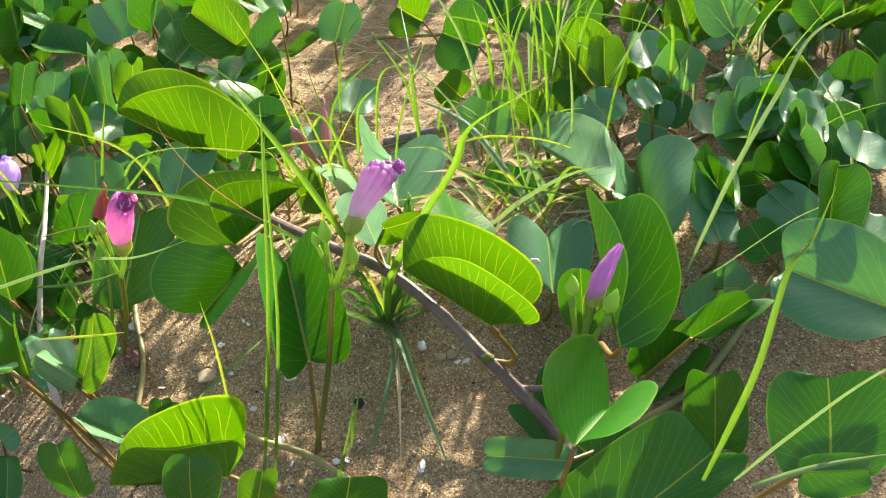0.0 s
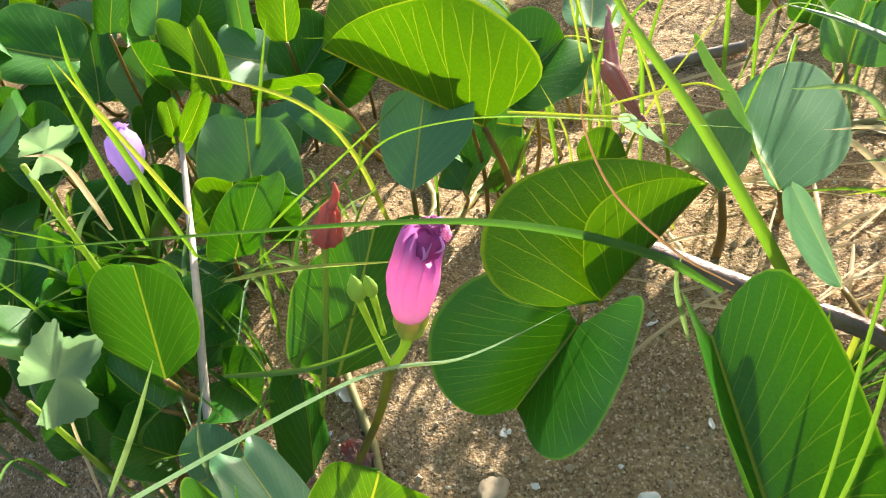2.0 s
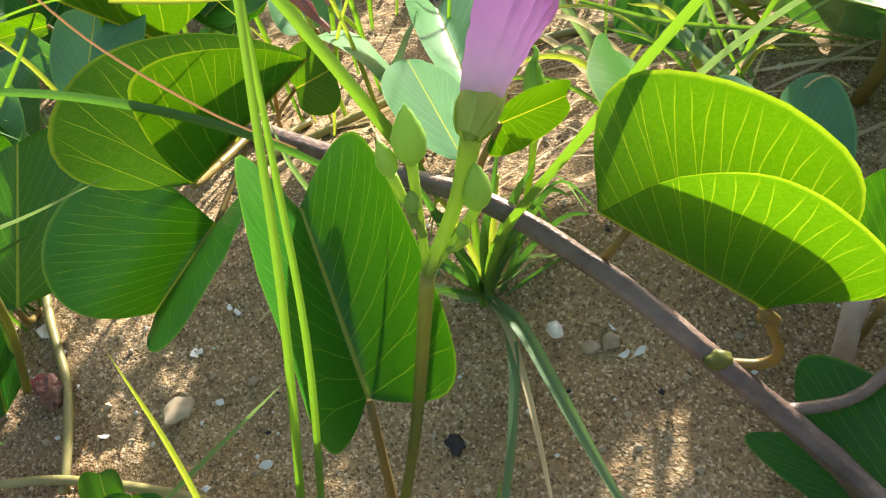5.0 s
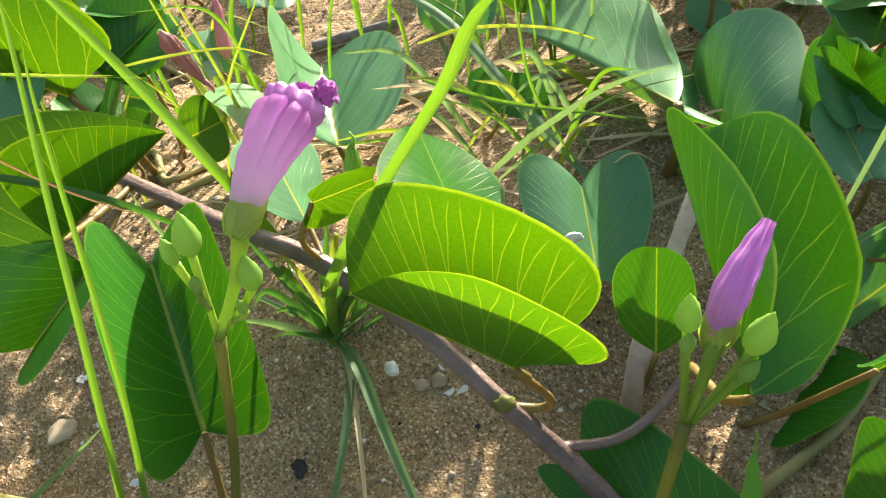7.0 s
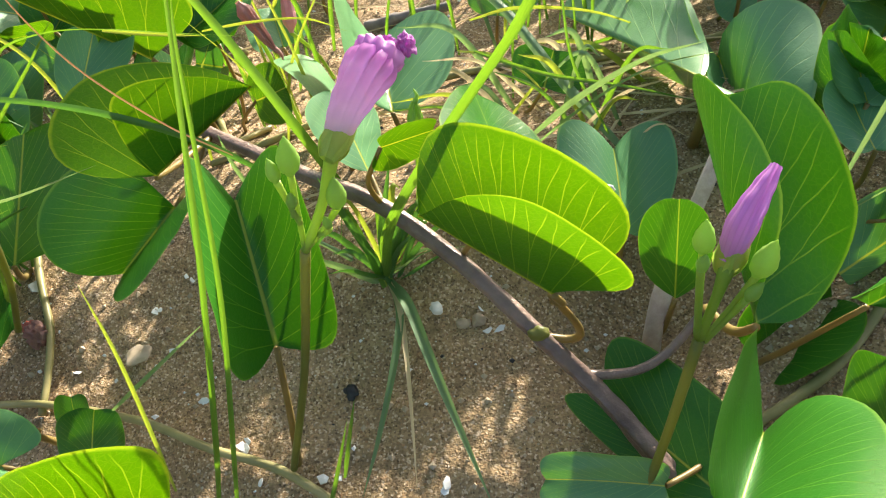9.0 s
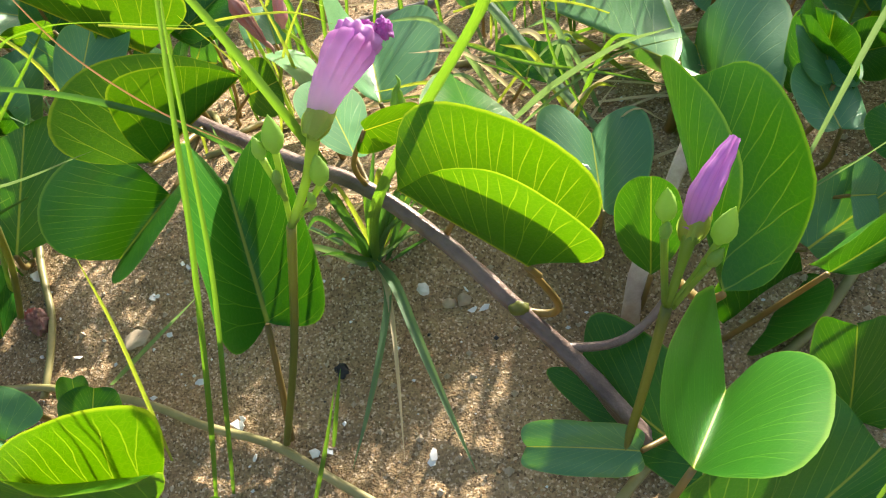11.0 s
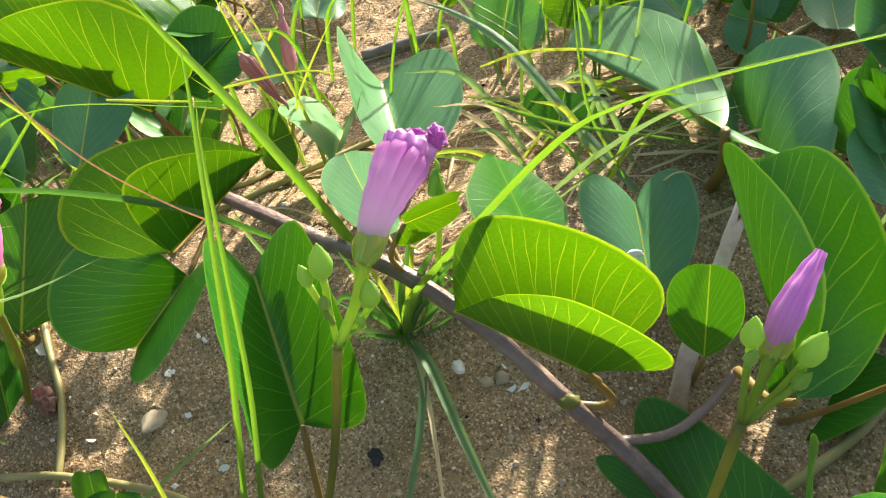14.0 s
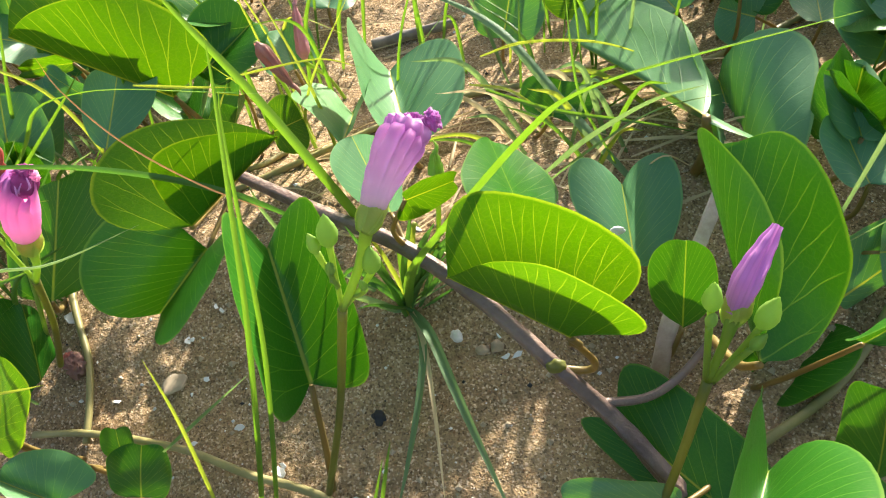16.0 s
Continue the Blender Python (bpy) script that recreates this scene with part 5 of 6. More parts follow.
grass(back_tuft, ((0.0777, 0.5000, 0.0209), (0.0601, 0.5100, 0.0557), (0.0549, 0.5200, 0.0825), (0.0528, 0.5300, 0.1069)), 0.0016, GRASS)
grass(back_tuft, ((0.0133, 0.5200, 0.0599), (0.0462, 0.5100, 0.0518), (0.0839, 0.5000, 0.0489), (0.1186, 0.5000, 0.0377)), 0.0022, GRASS)
grass(back_tuft, ((0.0120, 0.5500, 0.0587), (0.0368, 0.5600, 0.0579), (0.0780, 0.5700, 0.0465), (0.1171, 0.5700, 0.0291)), 0.0024, YELLOWGRASS)
grass(back_tuft, ((0.0049, 0.5500, 0.0409), (0.0257, 0.5400, 0.0427), (0.0428, 0.5300, 0.0336), (0.0554, 0.5300, 0.0121)), 0.0020, YELLOWGRASS)

for k in range(20):
    rng = random.Random(820 + k)
    x, y = rng.uniform(0.015, 0.115), rng.uniform(0.475, 0.56)
    ang, d, h = rng.choice((0.5, 2.7, 0.2, 3.0)) + rng.uniform(-0.4, 0.4), rng.uniform(0.03, 0.075), rng.uniform(0.012, 0.05)
    foot, out = on_ground(x, y, -0.001), Vector((math.cos(ang), math.sin(ang) * 0.6, 0))
    grass(back_tuft, (foot, foot + out * d * 0.5 + Vector((0, 0, h)), foot + out * d + Vector((0, 0, h * rng.uniform(0.4, 1.2)))), rng.uniform(0.0020, 0.0042), (GREYGRASS, GRASS, YELLOWGRASS, STRAW)[k % 4])

yellow_tuft = thing("grass_tuft", on_ground(-0.06, 0.60), "thin upright yellow-green grass blades", "grass", "grass tufts")
for k in range(8):
    rng = random.Random(40 + k)
    x, y = -0.10 + rng.uniform(-0.05, 0.07), 0.60 + rng.uniform(-0.05, 0.06)
    h, dx, dy = rng.uniform(0.10, 0.22), rng.uniform(-0.06, 0.06), rng.uniform(-0.05, 0.05)
    foot = on_ground(x, y, -0.002)
    grass(yellow_tuft, (foot, foot + Vector((dx * 0.3, dy * 0.3, h * 0.5)), foot + Vector((dx, dy, h))), rng.uniform(0.0014, 0.0024), YELLOWGRASS if k % 3 else GRASS)

upright_tuft = thing("grass_tuft", on_ground(0.07, 0.66), "thin upright green grass blades behind the leaves", "grass", "grass tufts")
for k in range(18):
    rng = random.Random(140 + k)
    x, y = 0.075 + rng.uniform(-0.05, 0.05), 0.65 + rng.uniform(-0.06, 0.08)
    h, dx, dy = rng.uniform(0.10, 0.24), rng.uniform(-0.09, 0.06), rng.uniform(-0.06, 0.05)
    foot = on_ground(x, y, -0.002)
    grass(upright_tuft, (foot, foot + Vector((dx * 0.3, dy * 0.3, h * 0.55)), foot + Vector((dx, dy, h))), rng.uniform(0.0014, 0.003), GRASS if k % 3 else GREYGRASS)

left_tuft = thing("grass_tuft", on_ground(-0.30, 0.52), "loose green grass among shaded leaves", "grass", "grass tufts")
grass(left_tuft, ((-0.2950, 0.3150, 0.1040), (-0.2466, 0.3494, 0.1002), (-0.1916, 0.3886, 0.0956), (-0.1626, 0.4002, 0.0883), (-0.1309, 0.4171, 0.0890)), 0.0056, GREYGRASS)
grass(left_tuft, ((-0.2722, 0.5200, 0.0032), (-0.2184, 0.5000, 0.0626), (-0.1939, 0.4900, 0.0943), (-0.1692, 0.4850, 0.1054), (-0.1438, 0.4800, 0.1092), (-0.1100, 0.4750, 0.1080), (-0.0730, 0.4700, 0.1065)), 0.0026, GRASS)
grass(left_tuft, ((-0.2988, 0.5600, -0.0344), (-0.2602, 0.5500, 0.0092), (-0.2165, 0.5400, 0.0545), (-0.1878, 0.5300, 0.0859)), 0.0032, GRASS)
grass(left_tuft, ((-0.2688, 0.4700, 0.0610), (-0.2716, 0.4650, 0.1086), (-0.2720, 0.4600, 0.1477), (-0.2665, 0.4550, 0.1690)), 0.0024, GRASS)
grass(left_tuft, ((-0.2926, 0.4800, 0.0582), (-0.2894, 0.4750, 0.1110), (-0.2853, 0.4700, 0.1496)), 0.0024, GRASS)
grass(left_tuft, ((-0.2579, 0.4600, 0.0926), (-0.2647, 0.4550, 0.1315), (-0.2693, 0.4500, 0.1627)), 0.0018, YELLOWGRASS)
grass(left_tuft, ((-0.2960, 0.6000, -0.0230), (-0.2831, 0.6100, 0.0254), (-0.2679, 0.6200, 0.0725)), 0.0026, GRASS)
grass(left_tuft, ((-0.2569, 0.4600, 0.0577), (-0.2261, 0.4550, 0.0685), (-0.1841, 0.4500, 0.0751)), 0.0024, YELLOWGRASS)
grass(left_tuft, ((-0.2556, 0.4300, 0.0400), (-0.2289, 0.4300, 0.0418), (-0.2118, 0.4350, 0.0420), (-0.1915, 0.4400, 0.0484)), 0.0022, GRASS)
grass(left_tuft, ((-0.2956, 0.4700, 0.0776), (-0.2912, 0.4600, 0.1180), (-0.2990, 0.4550, 0.1261)), 0.0022, STRAW)
grass(left_tuft, ((-0.3052, 0.4000, 0.0044), (-0.2795, 0.4050, 0.0462), (-0.2612, 0.4100, 0.0789)), 0.0024, GREYGRASS)
grass(left_tuft, ((-0.3307, 0.4200, -0.0319), (-0.3231, 0.4250, 0.0138), (-0.3136, 0.4300, 0.0602)), 0.0014, STRAW)
for k in range(40):
    rng = random.Random(300 + k)
    x, y = -0.29 + rng.uniform(-0.07, 0.07), 0.51 + rng.uniform(-0.06, 0.07)
    h, dx, dy = rng.uniform(0.03, 0.09), rng.uniform(-0.05, 0.05), rng.uniform(-0.05, 0.03)
    foot = on_ground(x, y, -0.002)
    grass(left_tuft, (foot, foot + Vector((dx * 0.3, dy * 0.3, h * 0.6)), foot + Vector((dx, dy, h))), rng.uniform(0.0014, 0.0026), DARKGRASS if k % 3 else GRASS)

right_tuft = thing("grass_tuft", on_ground(0.16, 0.31), "long pale green grass blades leaning over leaves darkened for shade", "grass", "grass tufts")
grass(right_tuft, ((0.1342, 0.2800, 0.0444), (0.1454, 0.2900, 0.0773), (0.1543, 0.3000, 0.1033), (0.1650, 0.3200, 0.1377), (0.1787, 0.3350, 0.1435), (0.1893, 0.3500, 0.1592)), 0.0042, GRASS)
grass(right_tuft, ((0.1389, 0.2600, 0.0743), (0.1585, 0.2650, 0.0982), (0.1838, 0.2700, 0.1265), (0.2170, 0.2800, 0.1400)), 0.0036, GREYGRASS)
grass(right_tuft, ((0.1363, 0.2400, 0.1006), (0.1618, 0.2450, 0.1058), (0.1943, 0.2500, 0.1071)), 0.0022, GREYGRASS)
grass(right_tuft, ((0.1526, 0.4200, 0.0483), (0.1757, 0.4400, 0.1062), (0.1986, 0.4600, 0.1439), (0.2177, 0.4800, 0.1666), (0.2480, 0.4900, 0.1784)), 0.0034, GREYGRASS)
grass(right_tuft, ((0.1498, 0.4200, 0.0299), (0.1732, 0.4200, 0.0520), (0.2106, 0.4200, 0.0882), (0.2505, 0.4200, 0.1058)), 0.0024, GREYGRASS)
for k in range(26):
    rng = random.Random(500 + k)
    x, y = 0.34 + rng.uniform(-0.14, 0.16), 0.62 + rng.uniform(-0.15, 0.25)
    h, dx, dy = rng.uniform(0.08, 0.2), rng.uniform(-0.14, 0.14), rng.uniform(-0.08, 0.06)
    foot = on_ground(x, y, -0.002)
    grass(right_tuft, (foot, foot + Vector((dx * 0.25, dy * 0.3, h * 0.6)), foot + Vector((dx, dy, h))), rng.uniform(0.0016, 0.003), GRASS if k % 2 else GREYGRASS)

# ---- other flowers ----
def hanging_wilt(vine, foot, top, tip, size, mat, seed, label):
    """A spent flower drooping from a thin stalk."""
    foot, top, tip = Vector(foot), Vector(top), Vector(tip)
    stalk = part("flower_stalk", tube((foot, (foot + top) / 2 + Vector((0.002, 0, 0.003)), top), (0.0013, 0.0012, 0.0014), 12, 7), STALK, vine, "thin green stalk")
    d = (tip - top).normalized()
    part("withered_flower", lathe((top, top * 0.6 + tip * 0.4, tip), (size * 0.30, size * 0.9, size * 0.75, size * 0.5, size * 0.16), 40, 7, 0.55, 24, 1.6, seed, 0.7), mat, stalk, label)
    part("withered_tip", tube((tip - d * size * 0.3, tip + d * size * 0.5 + Vector((0.0012, 0, 0)), tip + d * size * 1.3), (size * 0.34, size * 0.20, size * 0.05), 14, 8, 0.35, seed, 0.2), mat, stalk)


hanging_wilt(left_vine, on_ground(-0.245, 0.46), (-0.2190, 0.4700, 0.0632), (-0.2135, 0.4750, 0.0805), 0.0062, WILT, 3.0, "shrivelled red flower bud")
hanging_wilt(back_vine, on_ground(-0.10, 0.60), (-0.1090, 0.5700, 0.0663), (-0.0925, 0.5600, 0.0416), 0.0046, DRYWILT, 5.0, "shrivelled brown flower")
hanging_wilt(back_vine, on_ground(-0.085, 0.66), (-0.0972, 0.6200, 0.0151), (-0.0994, 0.6400, 0.0452), 0.0045, PALEWILT, 6.0, "furled withered pink flower")
hanging_wilt(main_vine, on_ground(-0.02, 0.46), (-0.0119, 0.4450, 0.0747), (-0.0117, 0.4500, 0.0855), 0.0036, SEPAL, 7.0, "green seed capsule")


def closed_flower(vine, foot, calyx, top, r, petal, seed):
    foot, calyx, top = Vector(foot), Vector(calyx), Vector(top)
    stalk = part("flower_stalk", tube((foot, (foot + calyx) / 2, calyx), (0.0016, 0.0015, 0.0022), 12, 7), STALK, vine)
    part("corolla", lathe((calyx, (calyx + top) / 2, top), (r * 0.45, r * 0.75, r, r * 0.95, r * 0.4), 32, 8, 0.12, 20, 0.5, seed, 0.2), petal, stalk, "closed lilac flower")
    part("withered_limb", crumple(top, top - calyx, r * 0.6, seed), petal, stalk)


closed_flower(left_vine, on_ground(-0.36, 0.57), (-0.3310, 0.5500, 0.0310), (-0.3388, 0.5700, 0.0472), 0.0085, LILAC, 2.0)
closed_flower(far_vine, on_ground(0.42, 0.80), (0.3705, 0.7800, -0.0064), (0.3781, 0.8000, 0.0044), 0.0095, LILAC, 3.0)
fallen = thing("fallen_flower", (-0.2237, 0.4457, -0.0464), "shrivelled reddish brown flower fallen on the sand", "dead flower")
part("corolla", crumple((-0.2227, 0.4434, -0.0457), (0.6, 0.2, 0.5), 0.0085, 9.0), DRYWILT, fallen)
part("calyx", crumple((-0.2279, 0.4466, -0.0430), (0, 0, 1), 0.0045, 11.0), WILT, fallen)


def lobed_leaf(vine, base, tip, side, lobes, seed):
    """A broad toothed leaf of another plant: lobes round a palm-shaped blade."""
    base, tip, side = Vector(base), Vector(tip), Vector(side)
    along, across = tip - base, side - (base + tip) / 2
    up = along.cross(across).normalized()
    bm = bmesh.new()
    n = 72
    rings = []
    for j in range(7):
        f = j / 6
        ring = []
        for i in range(n + 1):
            ang = -math.pi * 0.86 + 2 * math.pi * 0.86 * i / n
            r = 0.80 + 0.20 * math.cos(ang * lobes) ** 2 + 0.035 * math.sin(ang * 31)
            x, y = r * math.sin(ang) * f, 0.42 + 0.58 * r * math.cos(ang) * f - 0.42 * (1 - f) * 0.0
            p = base + along * (0.42 * 1.0 + (y - 0.42)) + across * x
            p += up * along.length * (0.09 * f * f * math.cos(ang * lobes * 2) + 0.04 * noise.noise(Vector((x * 3, y * 3, seed))))
            ring.append(bm.verts.new(p))
        rings.append(ring)
    for r0, r1 in zip(rings, rings[1:]):
        for i in range(n):
            bm.faces.new((r0[i], r0[i + 1], r1[i + 1], r1[i]))
    bmesh.ops.remove_doubles(bm, verts=bm.verts, dist=0.00005)
    blade = part("leaf", bm, HAIRY, vine, "pale hairy leaf with toothed lobes")
    foot = on_ground(base.x, base.y + 0.01, -0.002)
    part("petiole", tube((foot, (foot + base) / 2, base), (0.0016, 0.0014, 0.0012), 8, 6), STALK, blade)


weed = thing("lobed_weed", on_ground(-0.33, 0.42), "small weed with pale hairy toothed leaves", "weed")
lobed_leaf(weed, (-0.3257, 0.4200, 0.0417), (-0.2945, 0.4300, 0.0622), (-0.3040, 0.4150, 0.0377), 2.5, 1.0)
lobed_leaf(weed, (-0.3131, 0.4700, 0.1101), (-0.2884, 0.4700, 0.1239), (-0.2971, 0.4650, 0.1107), 2.5, 2.0)

# ---- growth further back ----
def leaf_kinds(count):
    """A few leaf blades of unit size, to be shared by the many leaves further back."""
    kinds = []
    for k in range(count):
        rng = random.Random(700 + k)
        f, g = rng.uniform(0.1, 0.9), rng.uniform(-0.1, 0.9)
        bm = leaf_mesh((0, 0, 0), (0, 1, 0), (0.55, 0.5, f * 0.5), (-0.55, 0.5, g * 0.5), seed=k * 2.3, na=14, nb=5, arch=rng.uniform(0, 0.15))
        mesh = bpy.data.meshes.new("leaf")
        bm.to_mesh(mesh)
        bm.free()
        mesh.polygons.foreach_set("use_smooth", [True] * len(mesh.polygons))
        # in turn: painted sheen, plain green, painted shade
        mesh.materials.append((SHEEN_LEAF, LEAF, SHADE_LEAF)[k % 3])
        kinds.append(mesh)
    return kinds


KINDS = leaf_kinds(9)


def patch(name, label, lo, hi, count, seed, clear=(), tall=0.05, size=(0.03, 0.055), kinds=range(9)):
    """A vine patch: leaves on short stalks over a stretch of sand, with bare places left clear."""
    rng = random.Random(seed)
    ob = thing(name, on_ground((lo[0] + hi[0]) / 2, (lo[1] + hi[1]) / 2), label, "vine", "trailing vines")
    origin = Vector(ob.location)
    part("stem", tube([on_ground(lo[0] + (hi[0] - lo[0]) * k / 4, rng.uniform(lo[1], hi[1]), 0.002) for k in range(5)], (0.0022, 0.0024, 0.002), 40, 8, 0.1, seed), RUNNER, ob)
    made = 0
    while made < count:
        x, y = rng.uniform(lo[0], hi[0]), rng.uniform(lo[1], hi[1])
        if any(abs(x - cx) < rx and abs(y - cy) < ry for cx, cy, rx, ry in clear):
            continue
        made += 1
        s, h = rng.uniform(*size), rng.uniform(0.012, tall)
        m = Matrix.LocRotScale(on_ground(x, y, h), Euler((rng.uniform(0.2, 1.4), rng.uniform(-0.5, 0.5), rng.uniform(-2.4, 2.4))), (s, s, s))
        blade = new("leaf", KINDS[rng.choice(list(kinds))])
        blade.parent = ob
        blade.matrix_basis = Matrix.Translation(-origin) @ m
        foot = on_ground(x + rng.uniform(-0.01, 0.01), y + rng.uniform(0, 0.015), -0.002)
        if made % 2:
            part("petiole", tube((foot, (foot + m.translation) / 2 + Vector((0.003, 0, 0)), m.translation), (0.0014, 0.0012, 0.001), 6, 5), PETIOLE, ob)
    return ob


def meadow(name, label, lo, hi, count, seed, mats, tall=(0.06, 0.2), clear=()):
    rng = random.Random(seed)
    ob = thing(name, on_ground((lo[0] + hi[0]) / 2, (lo[1] + hi[1]) / 2), label, "grass", "grass tufts")
    made = 0
    while made < count:
        x, y = rng.uniform(lo[0], hi[0]), rng.uniform(lo[1], hi[1])
        if any(abs(x - cx) < rx and abs(y - cy) < ry for cx, cy, rx, ry in clear):
            continue
        made += 1
        h, ang, d = rng.uniform(*tall), rng.uniform(0, 6.28), rng.uniform(0.2, 0.9)
        out = Vector((math.cos(ang), math.sin(ang), 0)) * h * d
        foot = on_ground(x, y, -0.002)
        tip = foot + out + Vector((0, 0, h * (1 - 0.35 * d)))
        grass(ob, (foot, foot + out * 0.25 + Vector((0, 0, h * 0.6)), tip), rng.uniform(0.0016, 0.0034), mats[rng.randrange(len(mats))])
    return ob


OPEN = ((-0.03, 0.72, 0.13, 0.16), (-0.02, 0.95, 0.16, 0.10), (-0.42, 0.80, 0.07, 0.04), (-0.29, 0.64, 0.12, 0.045))
patch("vine_patch", "spreading vine patch with green leaves beyond bare sand", (-0.75, 0.60), (-0.16, 1.15), 170, 21, OPEN, 0.11, (0.03, 0.055), (1, 4, 0, 2, 2, 3, 5, 8, 8, 5))
patch("vine_patch", "spreading vine patch with glossy leaves among grass", (0.12, 0.62), (0.75, 1.10), 190, 22, OPEN, 0.075, (0.03, 0.055), (1, 4, 7, 1, 4, 0, 2, 5))
patch("vine_patch", "distant dense vine leaves covering the sand", (-0.9, 1.05), (0.9, 1.7), 220, 23, (), 0.09, (0.04, 0.065), (1, 4, 7, 1, 4, 0, 2))
patch("vine_patch", "low glossy vine leaves in the shade of taller ones", (0.18, 0.44), (0.36, 0.62), 24, 27, (), 0.035, (0.034, 0.055), (2, 5, 3, 8))
patch("vine_patch", "shaded low vine leaves under taller stems", (-0.48, 0.44), (-0.27, 0.62), 36, 24, (), 0.03, (0.025, 0.045), (2, 5, 8))
# made-up leaves, set here only to keep sun off the leaf behind the rose
patch("vine_patch", "extra vine leaves added to shade the leaf behind the rose", (-0.21, 0.56), (-0.12, 0.64), 7, 29, (), 0.095, (0.032, 0.050), (2, 5, 8))
meadow("grass_patch", "green grass growing through the vine leaves", (0.05, 0.60), (0.7, 1.1), 130, 31, (GRASS, GREYGRASS, GRASS), (0.06, 0.2))
meadow("grass_patch", "low green grass in the shade between leaves", (-0.46, 0.42), (-0.24, 0.66), 120, 32, (GRASS, GREYGRASS, GREYGRASS), (0.03, 0.09))
meadow("grass_patch", "yellow-green grass tips behind the flowers", (-0.22, 0.55), (0.12, 0.74), 24, 33, (YELLOWGRASS, GRASS, GRASS), (0.06, 0.17))
def litter(lo, hi, count, seed):
    """Dry straws and leaf crumbs lying flat on the sand."""
    rng = random.Random(seed)
    ob = thing("straw_litter", on_ground((lo[0] + hi[0]) / 2, (lo[1] + hi[1]) / 2), "dry tan straw lying flat on sunlit sand", "litter")
    for _ in range(count):
        x, y, ang, d = rng.uniform(lo[0], hi[0]), rng.uniform(lo[1], hi[1]), rng.gauss(0, 0.6), rng.uniform(0.015, 0.06)
        a, b = (x - d * math.cos(ang), y - d * math.sin(ang)), (x + d * math.cos(ang), y + d * math.sin(ang))
        part("straw", blade_mesh((on_ground(*a, 0.001), on_ground(x, y, rng.uniform(0.002, 0.006)), on_ground(*b, 0.001)), rng.uniform(0.0010, 0.0026), 8), STRAW, ob)


litter((-0.10, 0.47), (0.16, 0.62), 60, 34)
litter((-0.15, 0.66), (0.14, 0.98), 60, 35)

# ---- loose things on the sand ----
stone("charcoal_lump", (-0.0519, 0.3940, -0.0373), 0.0042, DARK, "small black charcoal lump on sand", "stone", 1.0, (1, 0.75, 0.7), rough=0.6)
stone("pebble", (0.0091, 0.4204, -0.0213), 0.0042, PEBBLE, "small tan pebble lying on sand", "pebble", 2.0, (0.8, 0.8, 0.9), "pebbles on the sand")
stone("pebble", (0.0019, 0.4194, -0.0229), 0.0034, PEBBLE, "small tan pebble lying on sand", "pebble", 3.0, (1, 0.8, 0.6), "pebbles on the sand")
stone("pebble", (-0.0106, 0.4259, -0.0230), 0.0036, SHELL, "small pale grey pebble lying on sand", "pebble", 4.0, (1, 0.8, 0.6), "pebbles on the sand")
stone("pebble", (-0.1643, 0.4277, -0.0466), 0.006, PEBBLE, "larger tan stone half buried in sand", "pebble", 5.0, (1.3, 1.0, 0.28), "pebbles on the sand")
stone("pebble", (-0.1019, 0.4177, -0.0399), 0.0045, SHELL, "whitish stone beside a leaf stalk", "pebble", 6.0, (1, 0.7, 0.7), "pebbles on the sand")
for k, (x, s) in enumerate((((-0.1977, 0.4223, -0.0525), 0.0036), ((-0.1468, 0.4272, -0.0446), 0.0030), ((-0.1257, 0.3996, -0.0478), 0.0034), ((-0.1406, 0.4645, -0.0345), 0.0030), ((0.0185, 0.4148, -0.0210), 0.0030), ((-0.0286, 0.4874, -0.0125), 0.0052), ((-0.0403, 0.4917, -0.0137), 0.0036), ((-0.2355, 0.4770, -0.0439), 0.0045), ((-0.0926, 0.4895, -0.0226), 0.0034), ((-0.1011, 0.3729, -0.0490), 0.0040), ((-0.0071, 0.3476, -0.0386), 0.0036), ((-0.0556, 0.3553, -0.0450), 0.0030), ((-0.1005, 0.3760, -0.0480), 0.0032), ((-0.3059, 1.0398, -0.0771), 0.008), ((-0.0921, 0.3567, -0.0507), 0.0034), ((-0.0623, 0.3545, -0.0464), 0.0042), ((-0.1024, 0.3734, -0.0490), 0.0050), ((-0.2328, 0.4734, -0.0439), 0.0048), ((-0.1441, 0.4674, -0.0343), 0.0026), ((-0.1569, 0.4510, -0.0398), 0.0020), ((-0.0084, 0.3452, -0.0387), 0.0036), ((0.0103, 0.4249, -0.0198), 0.0026), ((0.0133, 0.4146, -0.0216), 0.0028), ((-0.1595, 0.4505, -0.0407), 0.0030), ((-0.0750, 0.4426, -0.0298), 0.0036))):
    shell_bit(x, s, k + 3)
petal = thing("fallen_petal", (0.0628, 0.4229, 0.0564), "small curled white petal caught on a leaf edge", "petal")
part("petal_blade", lump((0.0628, 0.4229, 0.0564), 0.0026, 2.0, 0.3, 3, (1.3, 0.5, 0.9)), SHELL, petal)
stick = thing("stick", on_ground(-0.03, 0.72), "dark weathered stick lying on sand", "stick")
part("wood", tube(((-0.0659, 0.7150, -0.0427), (-0.0393, 0.7160, -0.0371), (-0.0033, 0.7180, -0.0313)), (0.004, 0.0042, 0.0035), 20, 9, 0.35, 5), WOOD, stick)
bark = thing("dead_stalk", on_ground(0.09, 0.42), "pale dry hollow stalk standing among leaves", "dead stalk")
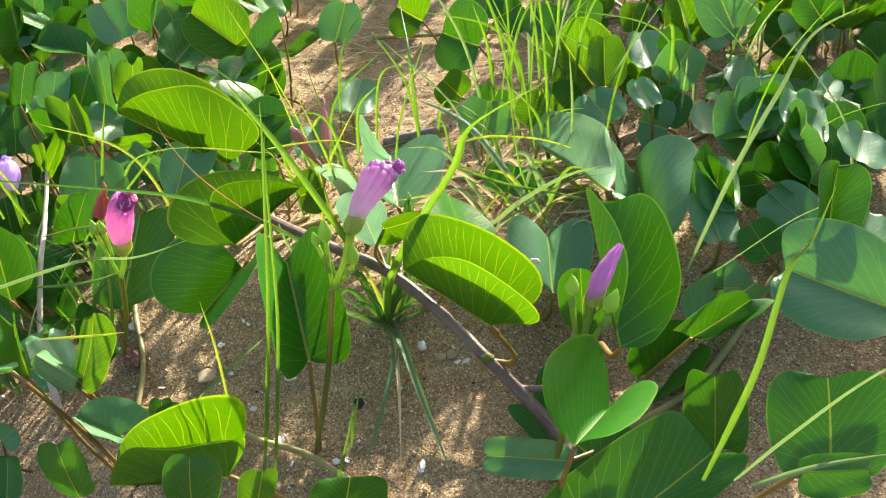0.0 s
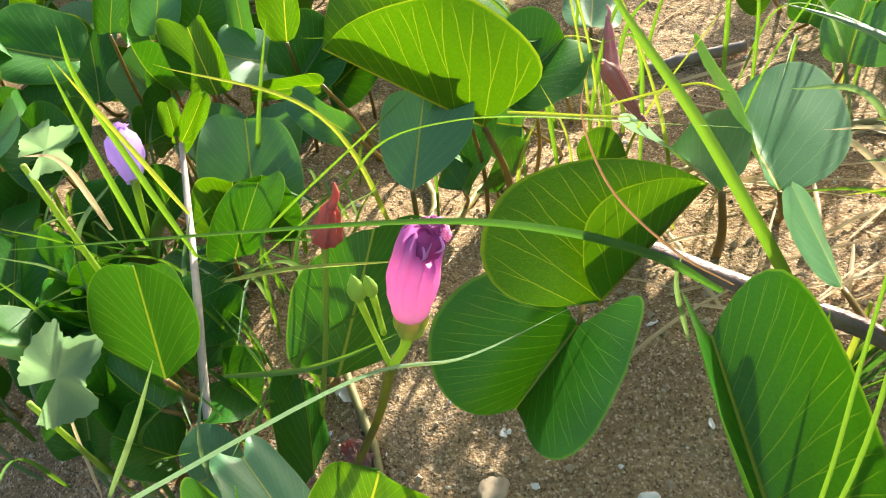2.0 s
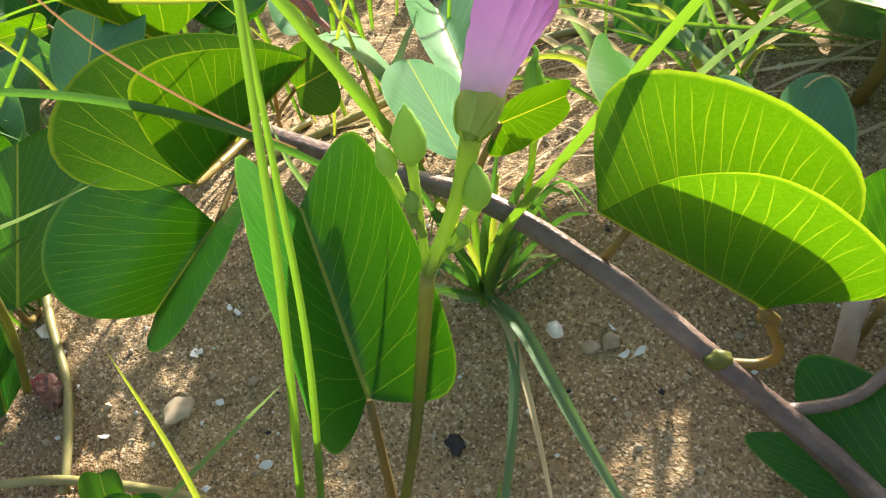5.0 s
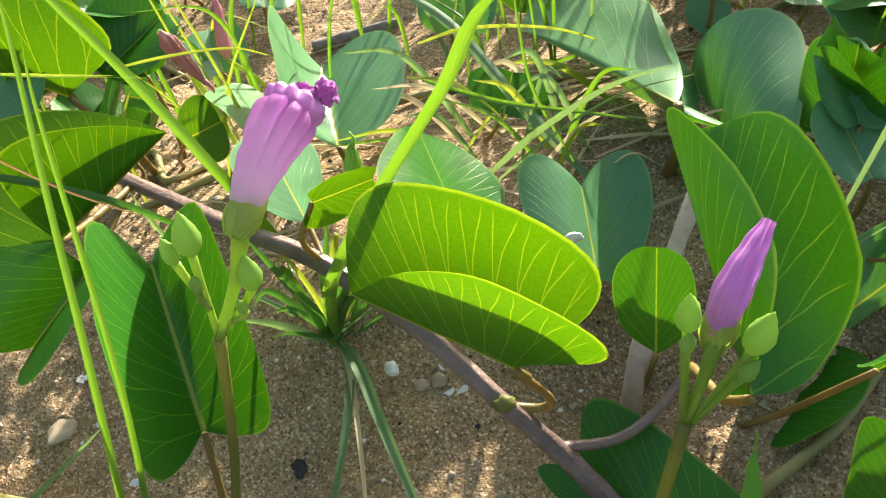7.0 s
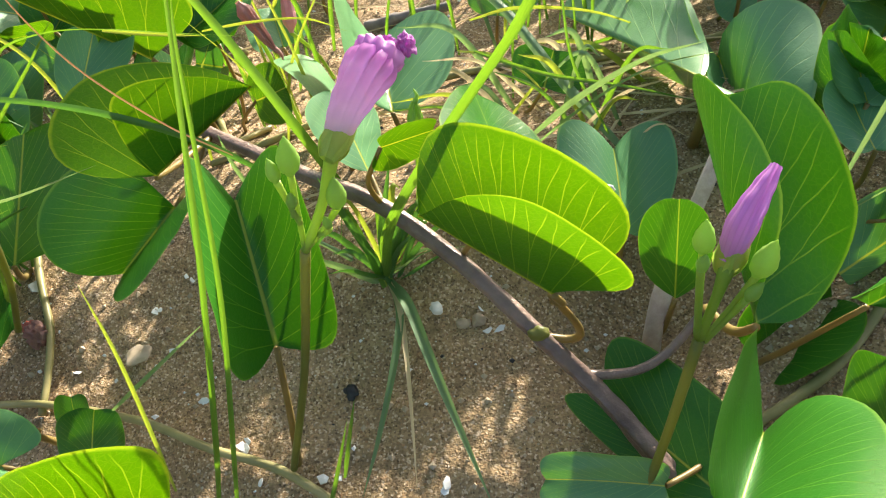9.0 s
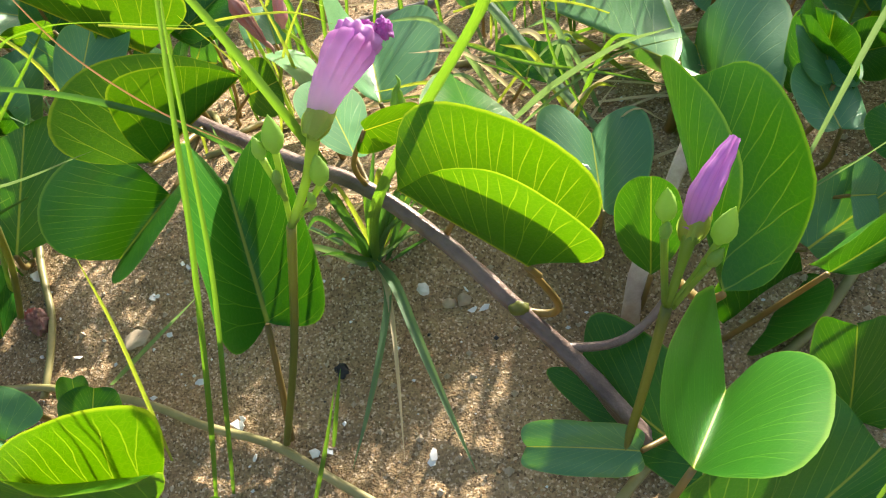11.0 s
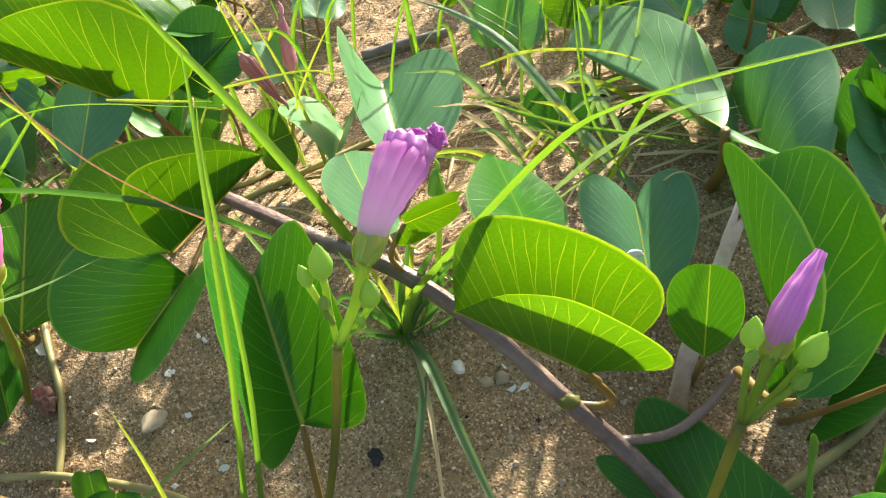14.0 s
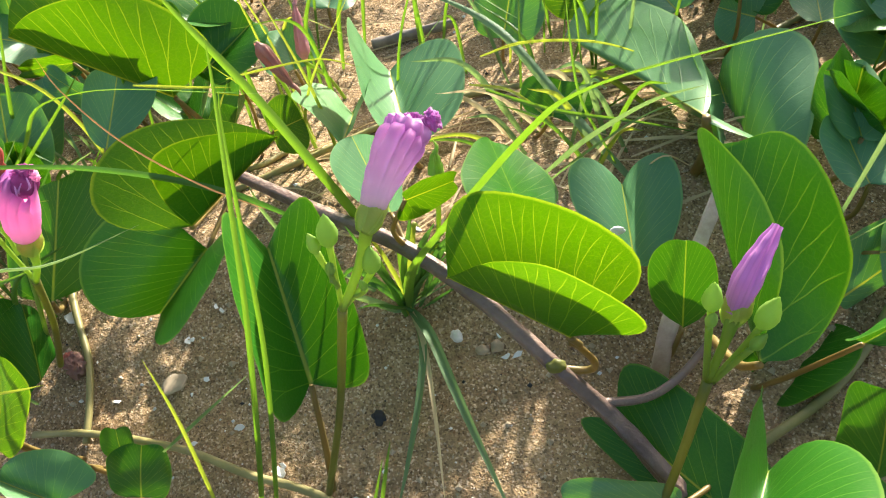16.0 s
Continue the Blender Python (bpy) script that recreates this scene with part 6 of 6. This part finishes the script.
def splinter(points, width, thick, seed):
    """A flat split length of dry stalk with a torn upper end."""
    rng = random.Random(seed)
    bm = bmesh.new()
    rows = []
    for i, (p, t, a, c) in enumerate(frames(curve(points, 16), Vector((1, 0, 0)))):
        w = width * (1.0 - 0.3 * i / 16) * (1 + 0.08 * rng.uniform(-1, 1))
        row = []
        for k in range(6):
            s = k / 5 * 2 - 1
            lift = t * (rng.uniform(0, 0.014) if i == 16 else 0)
            row.append((bm.verts.new(p + a * w * 0.5 * s + c * thick * (0.4 - 0.5 * s * s) + lift), bm.verts.new(p + a * w * 0.42 * s - c * thick * 0.5 + lift)))
        rows.append(row)
    for r0, r1 in zip(rows, rows[1:]):
        for k in range(5):
            bm.faces.new((r0[k][0], r0[k + 1][0], r1[k + 1][0], r1[k][0]))
            bm.faces.new((r0[k][1], r1[k][1], r1[k + 1][1], r0[k + 1][1]))
        bm.faces.new((r0[0][0], r1[0][0], r1[0][1], r0[0][1]))
        bm.faces.new((r0[5][0], r0[5][1], r1[5][1], r1[5][0]))
    for k in range(5):
        bm.faces.new((rows[-1][k][0], rows[-1][k + 1][0], rows[-1][k + 1][1], rows[-1][k][1]))
        bm.faces.new((rows[0][k][0], rows[0][k][1], rows[0][k + 1][1], rows[0][k + 1][0]))
    return bm


part("wood", splinter(((0.0856, 0.4000, -0.0383), (0.0885, 0.4100, -0.0042), (0.1005, 0.4300, 0.0202), (0.1130, 0.4500, 0.0356)), 0.0100, 0.0035, 4), STRAWWOOD, bark)



def grit():
    """Loose grains, shell crumbs and litter specks pressed into the sand."""
    rng = random.Random(9)
    for name, mat, count, lo, hi, label in (("shell_grit", SHELL, 800, 0.0004, 0.0021, "tiny white shell crumbs scattered on sand"), ("sand_grit", PEBBLE, 4200, 0.0006, 0.0026, "small tan grains and grit scattered on sand"), ("dark_grit", DARK, 520, 0.0004, 0.0017, "tiny dark specks scattered on sand")):
        verts, faces = [], []
        for _ in range(count):
            x, y = rng.uniform(-0.4, 0.35), rng.uniform(0.28, 0.95)
            r = lo + (hi - lo) * rng.random() ** 3
            c = on_ground(x, y, r * 0.3)
            k = len(verts)
            for d in ((1, 0, 0), (0, 1, 0), (-1, 0, 0), (0, -1, 0), (0, 0, 1), (0, 0, -1)):
                verts.append(c + Vector(d) * r * rng.uniform(0.5, 1.2))
            faces += [(k + a, k + (a + 1) % 4, k + 4) for a in range(4)] + [(k + (a + 1) % 4, k + a, k + 5) for a in range(4)]
        mesh = bpy.data.meshes.new(name)
        mesh.from_pydata(verts, [], faces)
        mesh.materials.append(mat)
        tagged(new(name, mesh), label, "grit", kind="stuff")


grit()
